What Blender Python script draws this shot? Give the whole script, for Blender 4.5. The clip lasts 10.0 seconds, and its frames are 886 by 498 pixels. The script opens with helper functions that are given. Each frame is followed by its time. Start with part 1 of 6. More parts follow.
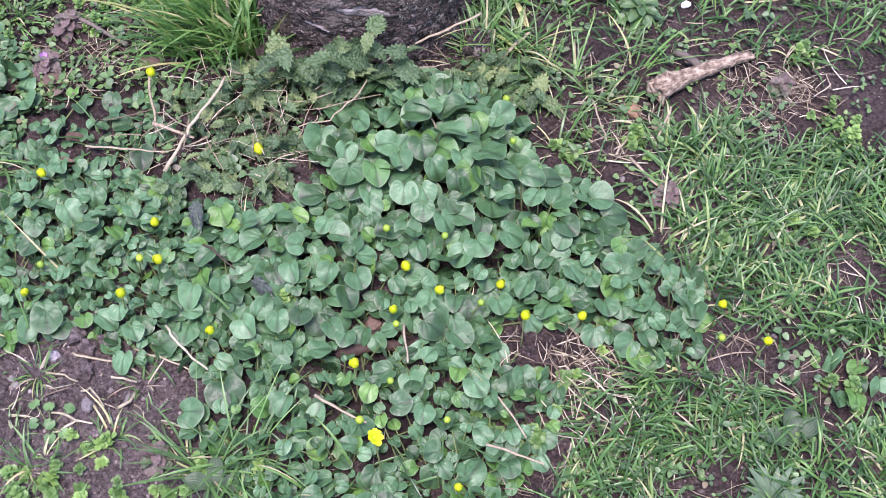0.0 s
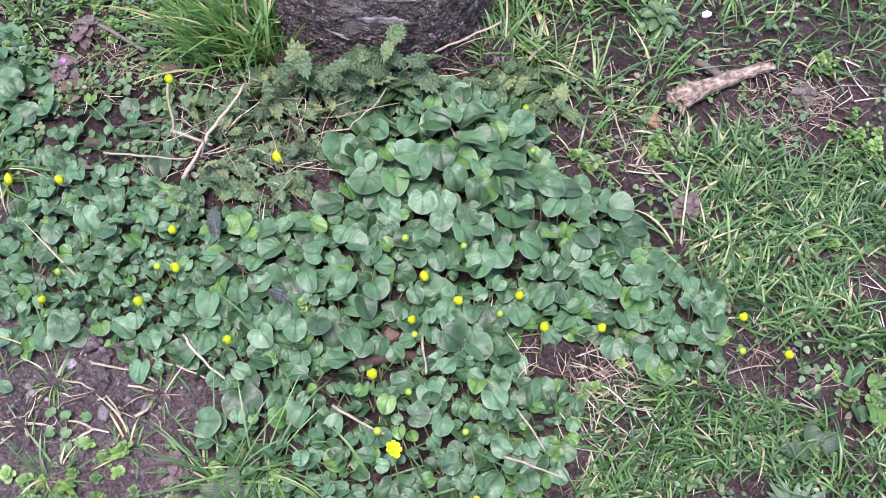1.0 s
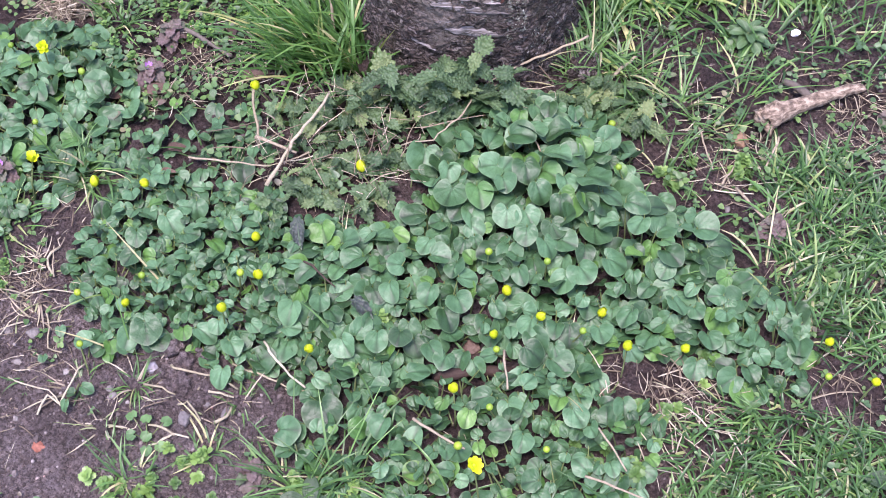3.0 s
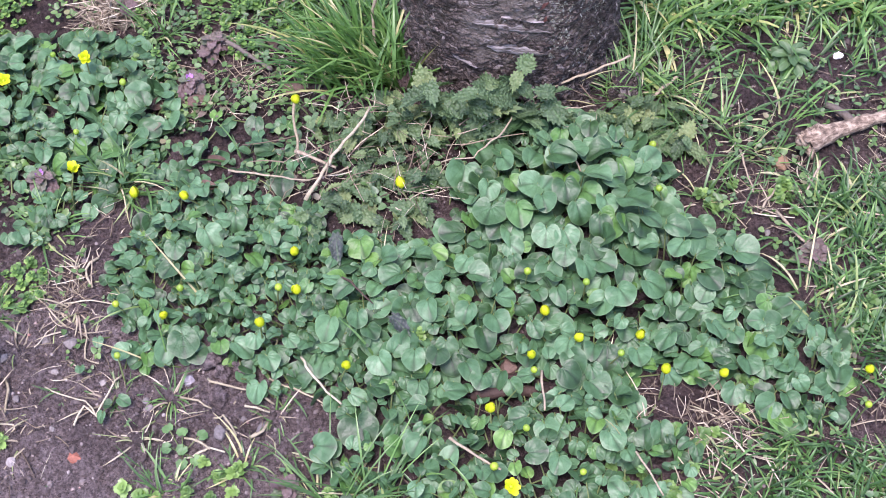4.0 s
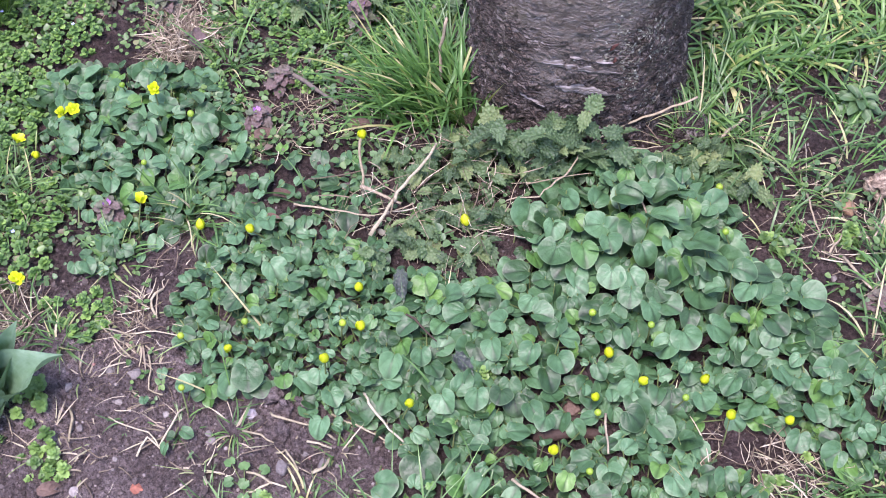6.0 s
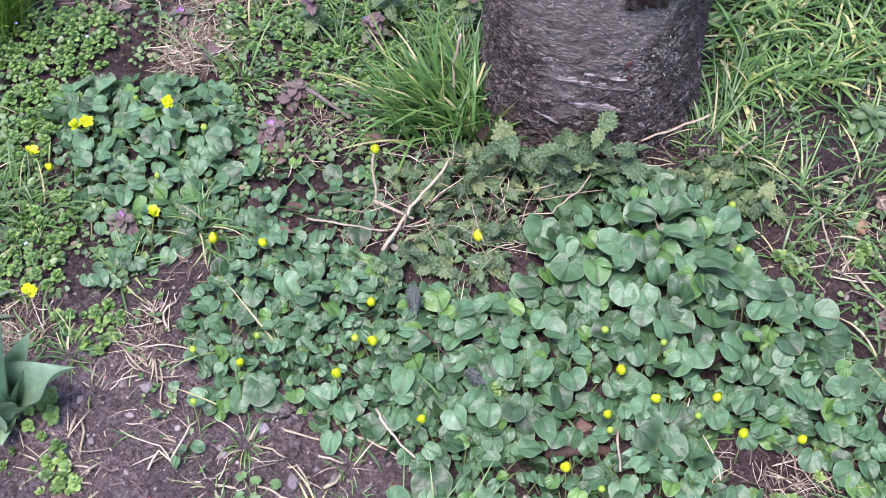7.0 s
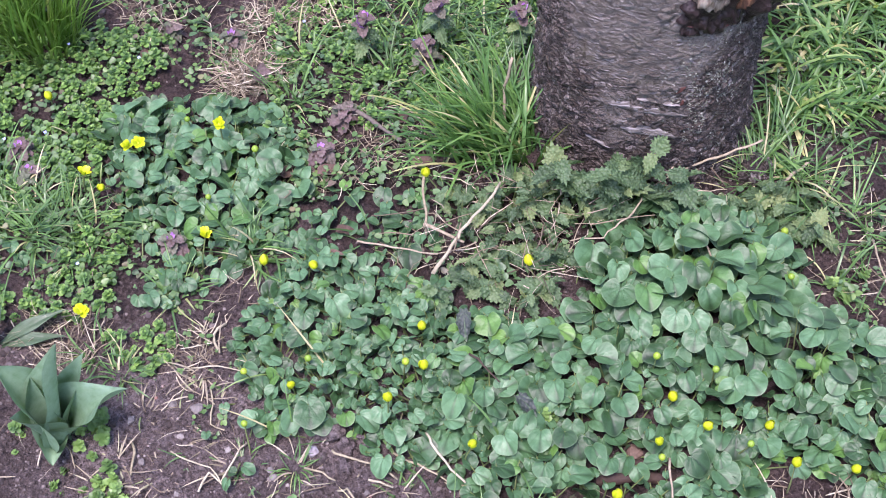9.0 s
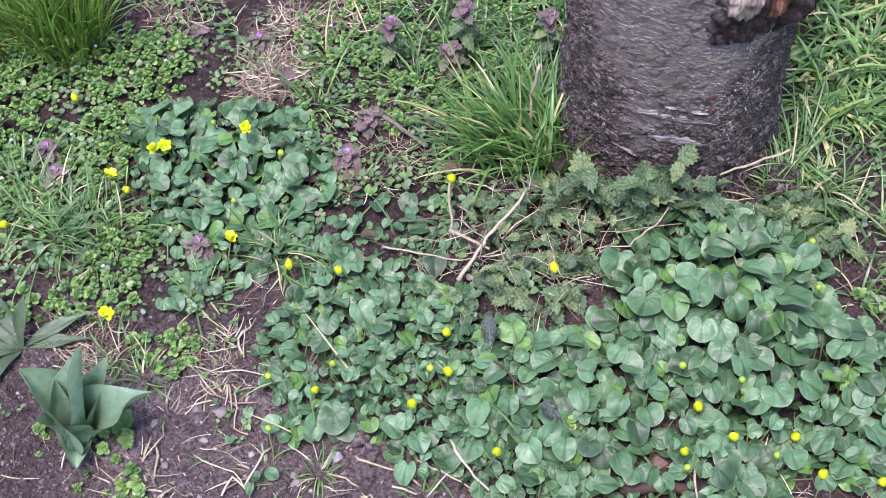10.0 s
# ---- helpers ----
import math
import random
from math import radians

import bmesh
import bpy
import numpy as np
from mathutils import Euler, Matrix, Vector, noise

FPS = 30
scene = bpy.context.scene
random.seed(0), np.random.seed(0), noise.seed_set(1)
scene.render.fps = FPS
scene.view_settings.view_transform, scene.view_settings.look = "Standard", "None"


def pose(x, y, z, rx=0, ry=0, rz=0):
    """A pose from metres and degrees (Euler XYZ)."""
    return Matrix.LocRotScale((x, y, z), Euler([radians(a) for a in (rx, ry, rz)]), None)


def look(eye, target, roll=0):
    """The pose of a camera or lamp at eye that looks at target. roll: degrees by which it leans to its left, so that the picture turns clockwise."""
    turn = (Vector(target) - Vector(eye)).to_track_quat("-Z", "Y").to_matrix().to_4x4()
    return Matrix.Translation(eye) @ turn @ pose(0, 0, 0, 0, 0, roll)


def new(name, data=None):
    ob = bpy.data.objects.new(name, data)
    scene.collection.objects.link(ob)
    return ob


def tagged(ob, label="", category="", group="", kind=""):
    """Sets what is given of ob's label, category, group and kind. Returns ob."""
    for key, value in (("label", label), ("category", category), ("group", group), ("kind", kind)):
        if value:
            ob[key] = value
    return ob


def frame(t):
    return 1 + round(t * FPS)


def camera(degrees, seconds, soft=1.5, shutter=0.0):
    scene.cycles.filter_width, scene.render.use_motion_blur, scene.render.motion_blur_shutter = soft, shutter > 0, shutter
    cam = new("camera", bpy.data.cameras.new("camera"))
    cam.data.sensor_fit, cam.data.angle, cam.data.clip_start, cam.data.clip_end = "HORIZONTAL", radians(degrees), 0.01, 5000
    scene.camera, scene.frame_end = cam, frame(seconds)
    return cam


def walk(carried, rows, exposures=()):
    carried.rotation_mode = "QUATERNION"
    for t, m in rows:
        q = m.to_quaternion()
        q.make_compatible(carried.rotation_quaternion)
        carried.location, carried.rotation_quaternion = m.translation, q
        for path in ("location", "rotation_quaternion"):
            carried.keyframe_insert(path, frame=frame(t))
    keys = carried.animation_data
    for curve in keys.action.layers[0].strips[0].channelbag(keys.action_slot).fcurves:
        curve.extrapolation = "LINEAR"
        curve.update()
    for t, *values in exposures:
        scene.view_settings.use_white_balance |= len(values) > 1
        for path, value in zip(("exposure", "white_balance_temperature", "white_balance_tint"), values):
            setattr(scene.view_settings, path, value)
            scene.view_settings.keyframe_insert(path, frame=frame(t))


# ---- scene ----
cam = camera(34.0, 10.0, soft=1.0)
# seconds, eye (m), then the degrees of yaw, pitch and roll
ROWS = [
    (0.0, 0.0000, 0.0000, 1.6790, -0.000, -57.643, 2.119),
    (0.5, -0.0078, 0.0085, 1.6801, 0.274, -57.691, 1.977),
    (1.0, -0.0139, 0.0148, 1.6762, 0.651, -57.598, 2.014),
    (1.5, -0.0168, 0.0184, 1.6733, 1.138, -57.630, 1.611),
    (2.0, -0.0302, 0.0193, 1.6754, 1.740, -57.596, 1.669),
    (2.5, -0.0457, 0.0195, 1.6753, 2.769, -57.485, 1.229),
    (3.0, -0.0595, 0.0283, 1.6738, 4.292, -57.491, 0.619),
    (3.2, -0.0643, 0.0310, 1.6745, 4.796, -57.458, 0.397),
    (4.3, -0.0907, 0.0456, 1.6788, 6.100, -57.189, 0.490),
    (4.5, -0.0955, 0.0483, 1.6796, 6.272, -57.173, 0.482),
    (5.0, -0.1048, 0.0510, 1.6814, 7.183, -56.904, 0.003),
    (5.5, -0.1139, 0.0555, 1.6872, 7.926, -56.721, -0.362),
    (5.7, -0.1166, 0.0559, 1.6878, 8.302, -56.569, -0.579),
    (6.8, -0.1314, 0.0583, 1.6912, 9.041, -56.005, -0.506),
    (7.0, -0.1341, 0.0588, 1.6918, 8.875, -55.913, -0.352),
    (7.5, -0.1411, 0.0618, 1.6946, 9.135, -55.700, -0.377),
    (8.0, -0.1551, 0.0602, 1.6952, 9.698, -55.473, -0.531),
    (8.5, -0.1606, 0.0621, 1.6985, 10.183, -55.412, -0.928),
    (9.0, -0.1641, 0.0631, 1.6951, 10.917, -55.219, -1.534),
    (9.5, -0.1734, 0.0641, 1.6937, 11.560, -55.066, -1.773),
    (10.0, -0.1782, 0.0677, 1.6943, 12.018, -55.098, -1.795),
]
walk(cam, [(t, pose(x, y, z, 90 + pitch, 0, yaw) @ pose(0, 0, 0, 0, 0, roll)) for t, x, y, z, yaw, pitch, roll in ROWS],
     exposures=[(0.0, 2.34, 6420, 35), (10.0, 2.34, 6420, 35)])

# ---- light: overcast daylight ----
world = bpy.data.worlds.new("sky")
scene.world = world
world.use_nodes = True
wn = world.node_tree
sky = wn.nodes.new("ShaderNodeTexSky")
sky.sky_type = 'NISHITA'
sky.sun_disc = False
sky.sun_elevation = radians(72)
sky.sun_rotation = radians(198)
sky.dust_density = 1.0
wn.nodes["Background"].inputs["Strength"].default_value = 0.098
wn.links.new(sky.outputs["Color"], wn.nodes["Background"].inputs["Color"])
sun = new("sun", bpy.data.lights.new("sun", 'SUN'))
sun.data.energy, sun.data.angle, sun.data.color = 1.5, radians(20), (1.0, 0.98, 0.95)
sun.matrix_world = look((-0.4, -1.25, 4.5), (0, 0, 0))

# ---- materials ----
def shade(name, rough=0.6, spec=0.5):
    m = bpy.data.materials.new(name)
    m.use_nodes = True
    b = m.node_tree.nodes["Principled BSDF"]
    b.inputs["Roughness"].default_value = rough
    b.inputs["Specular IOR Level"].default_value = spec
    return m, m.node_tree, b


def node(nt, kind, **values):
    n = nt.nodes.new(kind)
    for k, v in values.items():
        n.inputs[k.replace("_", " ")].default_value = v
    return n


def ramp(nt, source, stops):
    r = nt.nodes.new("ShaderNodeValToRGB")
    while len(r.color_ramp.elements) < len(stops):
        r.color_ramp.elements.new(0.5)
    for e, (p, c) in zip(r.color_ramp.elements, stops):
        e.position, e.color = p, (*c, 1)
    nt.links.new(source, r.inputs["Fac"])
    return r.outputs["Color"]


def mix(nt, fac, a, b, blend='MIX'):
    m = nt.nodes.new("ShaderNodeMix")
    m.data_type, m.blend_type = 'RGBA', blend
    for sock, v in ((m.inputs[0], fac), (m.inputs[6], a), (m.inputs[7], b)):
        if isinstance(v, (int, float)):
            sock.default_value = v
        elif isinstance(v, tuple):
            sock.default_value = (*v, 1)
        else:
            nt.links.new(v, sock)
    return m.outputs[2]


def bump(nt, height, b, strength=0.4, distance=0.002):
    n = node(nt, "ShaderNodeBump", Strength=strength, Distance=distance)
    nt.links.new(height, n.inputs["Height"])
    nt.links.new(n.outputs["Normal"], b.inputs["Normal"])


def coords(nt, what="Object", scale=(1, 1, 1)):
    t = nt.nodes.new("ShaderNodeTexCoord")
    m = node(nt, "ShaderNodeMapping", Scale=scale)
    nt.links.new(t.outputs[what], m.inputs["Vector"])
    return m.outputs["Vector"]


def noise_tex(nt, vec, scale, detail=4.0, rough=0.55):
    n = node(nt, "ShaderNodeTexNoise", Scale=scale, Detail=detail, Roughness=rough)
    nt.links.new(vec, n.inputs["Vector"])
    return n.outputs["Fac"]


def world_pos(nt):
    return nt.nodes.new("ShaderNodeNewGeometry").outputs["Position"]


def leaf_material(name, stops, rough=0.42, vein=(0.16, 0.3, 0.12), island=False, spec=0.5, through_light=0.25, wrinkle=0.0, veins=9.0, crumple=0.0, rim=0.0):
    """Leaf blades: hue by piece, radiating veins, mottling, light through the blade."""
    m, nt, b = shade(name, rough, spec)
    if island:
        rnd = nt.nodes.new("ShaderNodeNewGeometry").outputs["Random Per Island"]
    else:
        rnd = nt.nodes.new("ShaderNodeObjectInfo").outputs["Random"]
    col = ramp(nt, rnd, stops)
    wp = world_pos(nt)
    mott = noise_tex(nt, wp, 90.0, 3.0)
    col = mix(nt, ramp(nt, mott, [(0.35, (0, 0, 0)), (0.7, (0.75, 0.75, 0.75))]), col, mix(nt, 1.0, col, (0.56, 0.68, 0.5), 'MULTIPLY'))
    if veins:
        uv = nt.nodes.new("ShaderNodeTexCoord").outputs["UV"]
        sep = nt.nodes.new("ShaderNodeSeparateXYZ")
        nt.links.new(uv, sep.inputs[0])
        wave = nt.nodes.new("ShaderNodeMath")
        wave.operation = 'MULTIPLY'
        nt.links.new(sep.outputs["X"], wave.inputs[0])
        wave.inputs[1].default_value = veins
        ping = nt.nodes.new("ShaderNodeMath")
        ping.operation = 'PINGPONG'
        nt.links.new(wave.outputs[0], ping.inputs[0])
        ping.inputs[1].default_value = 0.5
        line = ramp(nt, ping.outputs[0], [(0.0, (0.28, 0.28, 0.28)), (0.12, (0, 0, 0))])
        col = mix(nt, line, col, vein)
        if rim:
            edge = ramp(nt, sep.outputs["Y"], [(0.86, (0, 0, 0)), (1.0, (rim,) * 3)])
            col = mix(nt, edge, col, vein)
        if crumple:
            folds = nt.nodes.new("ShaderNodeMath")
            folds.operation = 'MULTIPLY_ADD'
            nt.links.new(noise_tex(nt, wp, 110.0, 3.0, 0.5), folds.inputs[0])
            folds.inputs[1].default_value = 3.0
            nt.links.new(ping.outputs[0], folds.inputs[2])
            bump(nt, folds.outputs[0], b, 0.5 * crumple, 0.0016)
        else:
            bump(nt, ping.outputs[0], b, 0.25, 0.0008)
    if wrinkle:
        vor = node(nt, "ShaderNodeTexVoronoi", Scale=210.0)
        nt.links.new(wp, vor.inputs["Vector"])
        bump(nt, vor.outputs["Distance"], b, wrinkle, 0.003)
        col = mix(nt, ramp(nt, vor.outputs["Distance"], [(0.1, (0, 0, 0)), (0.6, (0.6, 0.6, 0.6))]), col, mix(nt, 1.0, col, (0.62, 0.66, 0.6), 'MULTIPLY'))
    nt.links.new(col, b.inputs["Base Color"])
    rr = ramp(nt, noise_tex(nt, wp, 60.0), [(0.3, (rough - 0.1,) * 3), (0.7, (rough + 0.15,) * 3)])
    nt.links.new(rr, b.inputs["Roughness"])
    if through_light:
        tr = nt.nodes.new("ShaderNodeBsdfTranslucent")
        nt.links.new(mix(nt, 1.0, col, (1.3, 1.5, 0.6), 'MULTIPLY'), tr.inputs["Color"])
        ms = nt.nodes.new("ShaderNodeMixShader")
        ms.inputs[0].default_value = through_light
        nt.links.new(b.outputs[0], ms.inputs[1])
        nt.links.new(tr.outputs[0], ms.inputs[2])
        nt.links.new(ms.outputs[0], nt.nodes["Material Output"].inputs["Surface"])
    return m


def celandine_material():
    """Satin blue-green blades, a few fresh yellow-green ones: a dark crease along the midrib, side veins, a pale heart."""
    m, nt, b = shade("celandine_leaf", 0.5, 0.5)
    rnd_leaf = nt.nodes.new("ShaderNodeObjectInfo").outputs["Random"]
    col = ramp(nt, rnd_leaf, [(0.0, (0.018, 0.055, 0.016)), (0.2, (0.036, 0.096, 0.036)), (0.55, (0.058, 0.14, 0.06)), (0.9, (0.088, 0.19, 0.092)), (0.93, (0.06, 0.155, 0.032)), (1.0, (0.1, 0.215, 0.045))])
    wp = world_pos(nt)
    mott = noise_tex(nt, wp, 75.0, 5.0, 0.65)
    col = mix(nt, ramp(nt, mott, [(0.36, (0, 0, 0)), (0.66, (0.8, 0.8, 0.8))]), col, mix(nt, 1.0, col, (0.56, 0.66, 0.52), 'MULTIPLY'))
    uv = nt.nodes.new("ShaderNodeTexCoord").outputs["UV"]
    sep = nt.nodes.new("ShaderNodeSeparateXYZ")
    nt.links.new(uv, sep.inputs[0])
    heart = ramp(nt, sep.outputs["Y"], [(0.1, (0.5, 0.5, 0.5)), (0.6, (0, 0, 0))])
    col = mix(nt, heart, col, mix(nt, 1.0, col, (1.5, 1.4, 1.5), 'MULTIPLY'))
    off = nt.nodes.new("ShaderNodeMath")
    off.operation = 'MULTIPLY_ADD'
    nt.links.new(noise_tex(nt, wp, 60.0, 2.0), off.inputs[0])
    off.inputs[1].default_value = 0.35
    wide = nt.nodes.new("ShaderNodeMath")
    wide.operation = 'MULTIPLY_ADD'
    nt.links.new(sep.outputs["X"], wide.inputs[0])
    wide.inputs[1].default_value, wide.inputs[2].default_value = 12.0, -0.175
    nt.links.new(wide.outputs[0], off.inputs[2])
    ping = nt.nodes.new("ShaderNodeMath")
    ping.operation = 'PINGPONG'
    nt.links.new(off.outputs[0], ping.inputs[0])
    ping.inputs[1].default_value = 0.5
    line = ramp(nt, ping.outputs[0], [(0.0, (0.55, 0.55, 0.55)), (0.14, (0, 0, 0))])
    col = mix(nt, line, col, mix(nt, 1.0, col, (0.66, 0.72, 0.62), 'MULTIPLY'))
    mid = ramp(nt, sep.outputs["X"], [(0.468, (0, 0, 0)), (0.494, (0.9, 0.9, 0.9)), (0.506, (0.9, 0.9, 0.9)), (0.532, (0, 0, 0))])
    col = mix(nt, mid, col, mix(nt, 1.0, col, (0.42, 0.48, 0.38), 'MULTIPLY'))
    rim = ramp(nt, sep.outputs["Y"], [(0.9, (0, 0, 0)), (1.0, (0.35, 0.35, 0.35))])
    col = mix(nt, rim, col, (0.13, 0.21, 0.1))
    nt.links.new(col, b.inputs["Base Color"])
    rr = ramp(nt, noise_tex(nt, wp, 260.0, 3.0), [(0.3, (0.43, 0.43, 0.43)), (0.7, (0.58, 0.58, 0.58))])
    nt.links.new(rr, b.inputs["Roughness"])
    hgt = nt.nodes.new("ShaderNodeMath")
    hgt.operation = 'MULTIPLY_ADD'
    nt.links.new(noise_tex(nt, wp, 200.0, 4.0, 0.6), hgt.inputs[0])
    hgt.inputs[1].default_value = 1.3
    nt.links.new(ping.outputs[0], hgt.inputs[2])
    bump(nt, hgt.outputs[0], b, 0.5, 0.0012)
    tr = nt.nodes.new("ShaderNodeBsdfTranslucent")
    nt.links.new(mix(nt, 1.0, col, (1.3, 1.5, 0.6), 'MULTIPLY'), tr.inputs["Color"])
    ms = nt.nodes.new("ShaderNodeMixShader")
    ms.inputs[0].default_value = 0.08
    nt.links.new(b.outputs[0], ms.inputs[1])
    nt.links.new(tr.outputs[0], ms.inputs[2])
    nt.links.new(ms.outputs[0], nt.nodes["Material Output"].inputs["Surface"])
    return m


M_CEL = celandine_material()
M_STALK = leaf_material("pale_stalk", [(0.0, (0.12, 0.2, 0.06)), (0.6, (0.16, 0.2, 0.08)), (1.0, (0.18, 0.1, 0.08))], 0.5, island=True, veins=0)
M_GRASS = leaf_material("grass_blade", [(0.0, (0.02, 0.058, 0.016)), (0.4, (0.05, 0.125, 0.036)), (0.78, (0.092, 0.205, 0.06)), (0.91, (0.15, 0.275, 0.08)), (0.96, (0.3, 0.33, 0.14)), (1.0, (0.5, 0.45, 0.3))], 0.38, island=True, veins=0, through_light=0.3)
# yellowing blades, with greens painted lighter to offset the dense grass's own shade
M_TURF_LIFTED = leaf_material("lightened_yellowing_grass", [(0.0, (0.05, 0.12, 0.03)), (0.4, (0.1, 0.215, 0.058)), (0.75, (0.16, 0.3, 0.085)), (0.87, (0.26, 0.36, 0.11)), (0.93, (0.42, 0.4, 0.16)), (1.0, (0.55, 0.49, 0.3))], 0.38, island=True, veins=0, through_light=0.3)
M_DRY = leaf_material("dry_blade", [(0.0, (0.16, 0.12, 0.095)), (0.5, (0.32, 0.26, 0.2)), (0.8, (0.46, 0.39, 0.31)), (1.0, (0.2, 0.26, 0.1))], 0.6, veins=0)
M_TUFT = leaf_material("tuft_blade", [(0.0, (0.035, 0.1, 0.025)), (0.55, (0.078, 0.185, 0.05)), (0.9, (0.14, 0.27, 0.075)), (0.96, (0.4, 0.38, 0.17)), (1.0, (0.5, 0.45, 0.28))], 0.4, veins=0, through_light=0.3)
M_NETTLE = leaf_material("wrinkled_leaf", [(0.0, (0.05, 0.095, 0.045)), (0.5, (0.1, 0.17, 0.08)), (0.8, (0.145, 0.215, 0.1)), (1.0, (0.22, 0.27, 0.11))], 0.6, wrinkle=0.9, veins=6.0, crumple=0.0)
M_VERON = leaf_material("speedwell_leaf", [(0.0, (0.04, 0.095, 0.028)), (0.35, (0.08, 0.175, 0.045)), (0.75, (0.14, 0.27, 0.065)), (1.0, (0.22, 0.36, 0.09))], 0.5, island=True, veins=0)
M_BLADE = leaf_material("sprig_blade", [(0.0, (0.055, 0.12, 0.04)), (0.55, (0.1, 0.2, 0.065)), (0.85, (0.14, 0.28, 0.08)), (0.93, (0.45, 0.4, 0.22)), (1.0, (0.5, 0.44, 0.3))], 0.38, veins=0, through_light=0.3)
M_SHOOT = leaf_material("weed_shoot", [(0.0, (0.08, 0.16, 0.045)), (0.5, (0.13, 0.24, 0.07)), (1.0, (0.22, 0.35, 0.1))], 0.5, veins=0)
M_WEED = leaf_material("weed_leaf", [(0.0, (0.05, 0.1, 0.045)), (0.5, (0.085, 0.165, 0.07)), (0.88, (0.13, 0.23, 0.08)), (0.95, (0.12, 0.12, 0.08)), (1.0, (0.16, 0.11, 0.09))], 0.45, island=True, veins=5.0)
M_WEED_SINGLE = leaf_material("seedling_leaf", [(0.0, (0.07, 0.15, 0.055)), (1.0, (0.12, 0.23, 0.08))], 0.5, veins=5.0)
M_CLUMP = leaf_material("dark_clump_blade", [(0.0, (0.05, 0.12, 0.02)), (0.6, (0.095, 0.205, 0.035)), (0.95, (0.16, 0.29, 0.06)), (1.0, (0.3, 0.3, 0.12))], 0.35, veins=0, through_light=0.2)
M_YOUNG = leaf_material("young_weed_leaf", [(0.0, (0.045, 0.1, 0.03)), (0.5, (0.085, 0.165, 0.05)), (0.9, (0.15, 0.245, 0.075)), (1.0, (0.2, 0.15, 0.1))], 0.45, island=True, veins=5.0)
M_PURPLE = leaf_material("purple_leaf", [(0.0, (0.14, 0.088, 0.092)), (0.45, (0.19, 0.13, 0.13)), (1.0, (0.12, 0.15, 0.09))], 0.6, wrinkle=0.7, veins=0)
M_LILAC = leaf_material("lilac_petal", [(0.0, (0.35, 0.12, 0.42)), (1.0, (0.5, 0.25, 0.6))], 0.5, veins=0)
M_BLUE = leaf_material("blue_petal", [(0.0, (0.3, 0.36, 0.75)), (1.0, (0.5, 0.55, 0.85))], 0.5, island=True, veins=0)
M_TULIP = leaf_material("tulip_leaf", [(0.0, (0.135, 0.23, 0.15)), (1.0, (0.17, 0.275, 0.18))], 0.42, vein=(0.17, 0.27, 0.185), veins=26.0, through_light=0.15)
M_DULL = leaf_material("dull_leaf", [(0.0, (0.04, 0.075, 0.036)), (1.0, (0.06, 0.1, 0.05))], 0.55, vein=(0.09, 0.14, 0.075), veins=7.0, crumple=0.6)
M_RIBBED = leaf_material("ribbed_leaf", [(0.0, (0.06, 0.11, 0.06)), (1.0, (0.095, 0.155, 0.088))], 0.55, vein=(0.2, 0.27, 0.18), veins=5.0)
M_DARKLEAF = leaf_material("dark_ribbed_leaf", [(0.0, (0.06, 0.1, 0.055)), (1.0, (0.085, 0.135, 0.075))], 0.4, vein=(0.012, 0.025, 0.012), veins=9.0, crumple=0.8)
M_BROADLEAF = leaf_material("pale_broad_leaf", [(0.0, (0.06, 0.12, 0.05)), (0.7, (0.085, 0.16, 0.065)), (1.0, (0.16, 0.22, 0.08))], 0.5, veins=7.0)
M_YELLOW = leaf_material("yellow_petal", [(0.0, (0.45, 0.52, 0.008)), (1.0, (0.56, 0.6, 0.012))], 0.4, veins=0, through_light=0.25)
M_BUDGREEN = leaf_material("green_bud", [(0.0, (0.2, 0.33, 0.04)), (1.0, (0.36, 0.46, 0.04))], 0.4, veins=0)


def dry_material(name, stops, rough=0.75, island=True, patch=0.0):
    m, nt, b = shade(name, rough, 0.3)
    src = nt.nodes.new("ShaderNodeNewGeometry").outputs["Random Per Island"] if island else nt.nodes.new("ShaderNodeObjectInfo").outputs["Random"]
    col = ramp(nt, src, stops)
    n = noise_tex(nt, world_pos(nt), 240.0, 5.0)
    col = mix(nt, ramp(nt, n, [(0.35, (0, 0, 0)), (0.75, (0.8, 0.8, 0.8))]), col, mix(nt, 1.0, col, (0.5, 0.45, 0.42), 'MULTIPLY'))
    if patch:
        p = noise_tex(nt, world_pos(nt), patch, 5.0, 0.7)
        col = mix(nt, ramp(nt, p, [(0.47, (0, 0, 0)), (0.56, (0.9, 0.9, 0.9))]), col, mix(nt, 1.0, col, (0.36, 0.28, 0.25), 'MULTIPLY'))
    nt.links.new(col, b.inputs["Base Color"])
    bump(nt, n, b, 0.7, 0.0025)
    return m


def streaky_material(name, dark, pale, stretch_by):
    """Bare wood: fine streaks along one direction."""
    m, nt, b = shade(name, 0.7, 0.3)
    n = noise_tex(nt, coords(nt, "Object", stretch_by), 1.0, 6.0, 0.65)
    col = ramp(nt, n, [(0.36, tuple(0.45 * c for c in dark)), (0.46, dark), (0.62, pale)])
    nt.links.new(col, b.inputs["Base Color"])
    bump(nt, n, b, 0.8, 0.004)
    return m


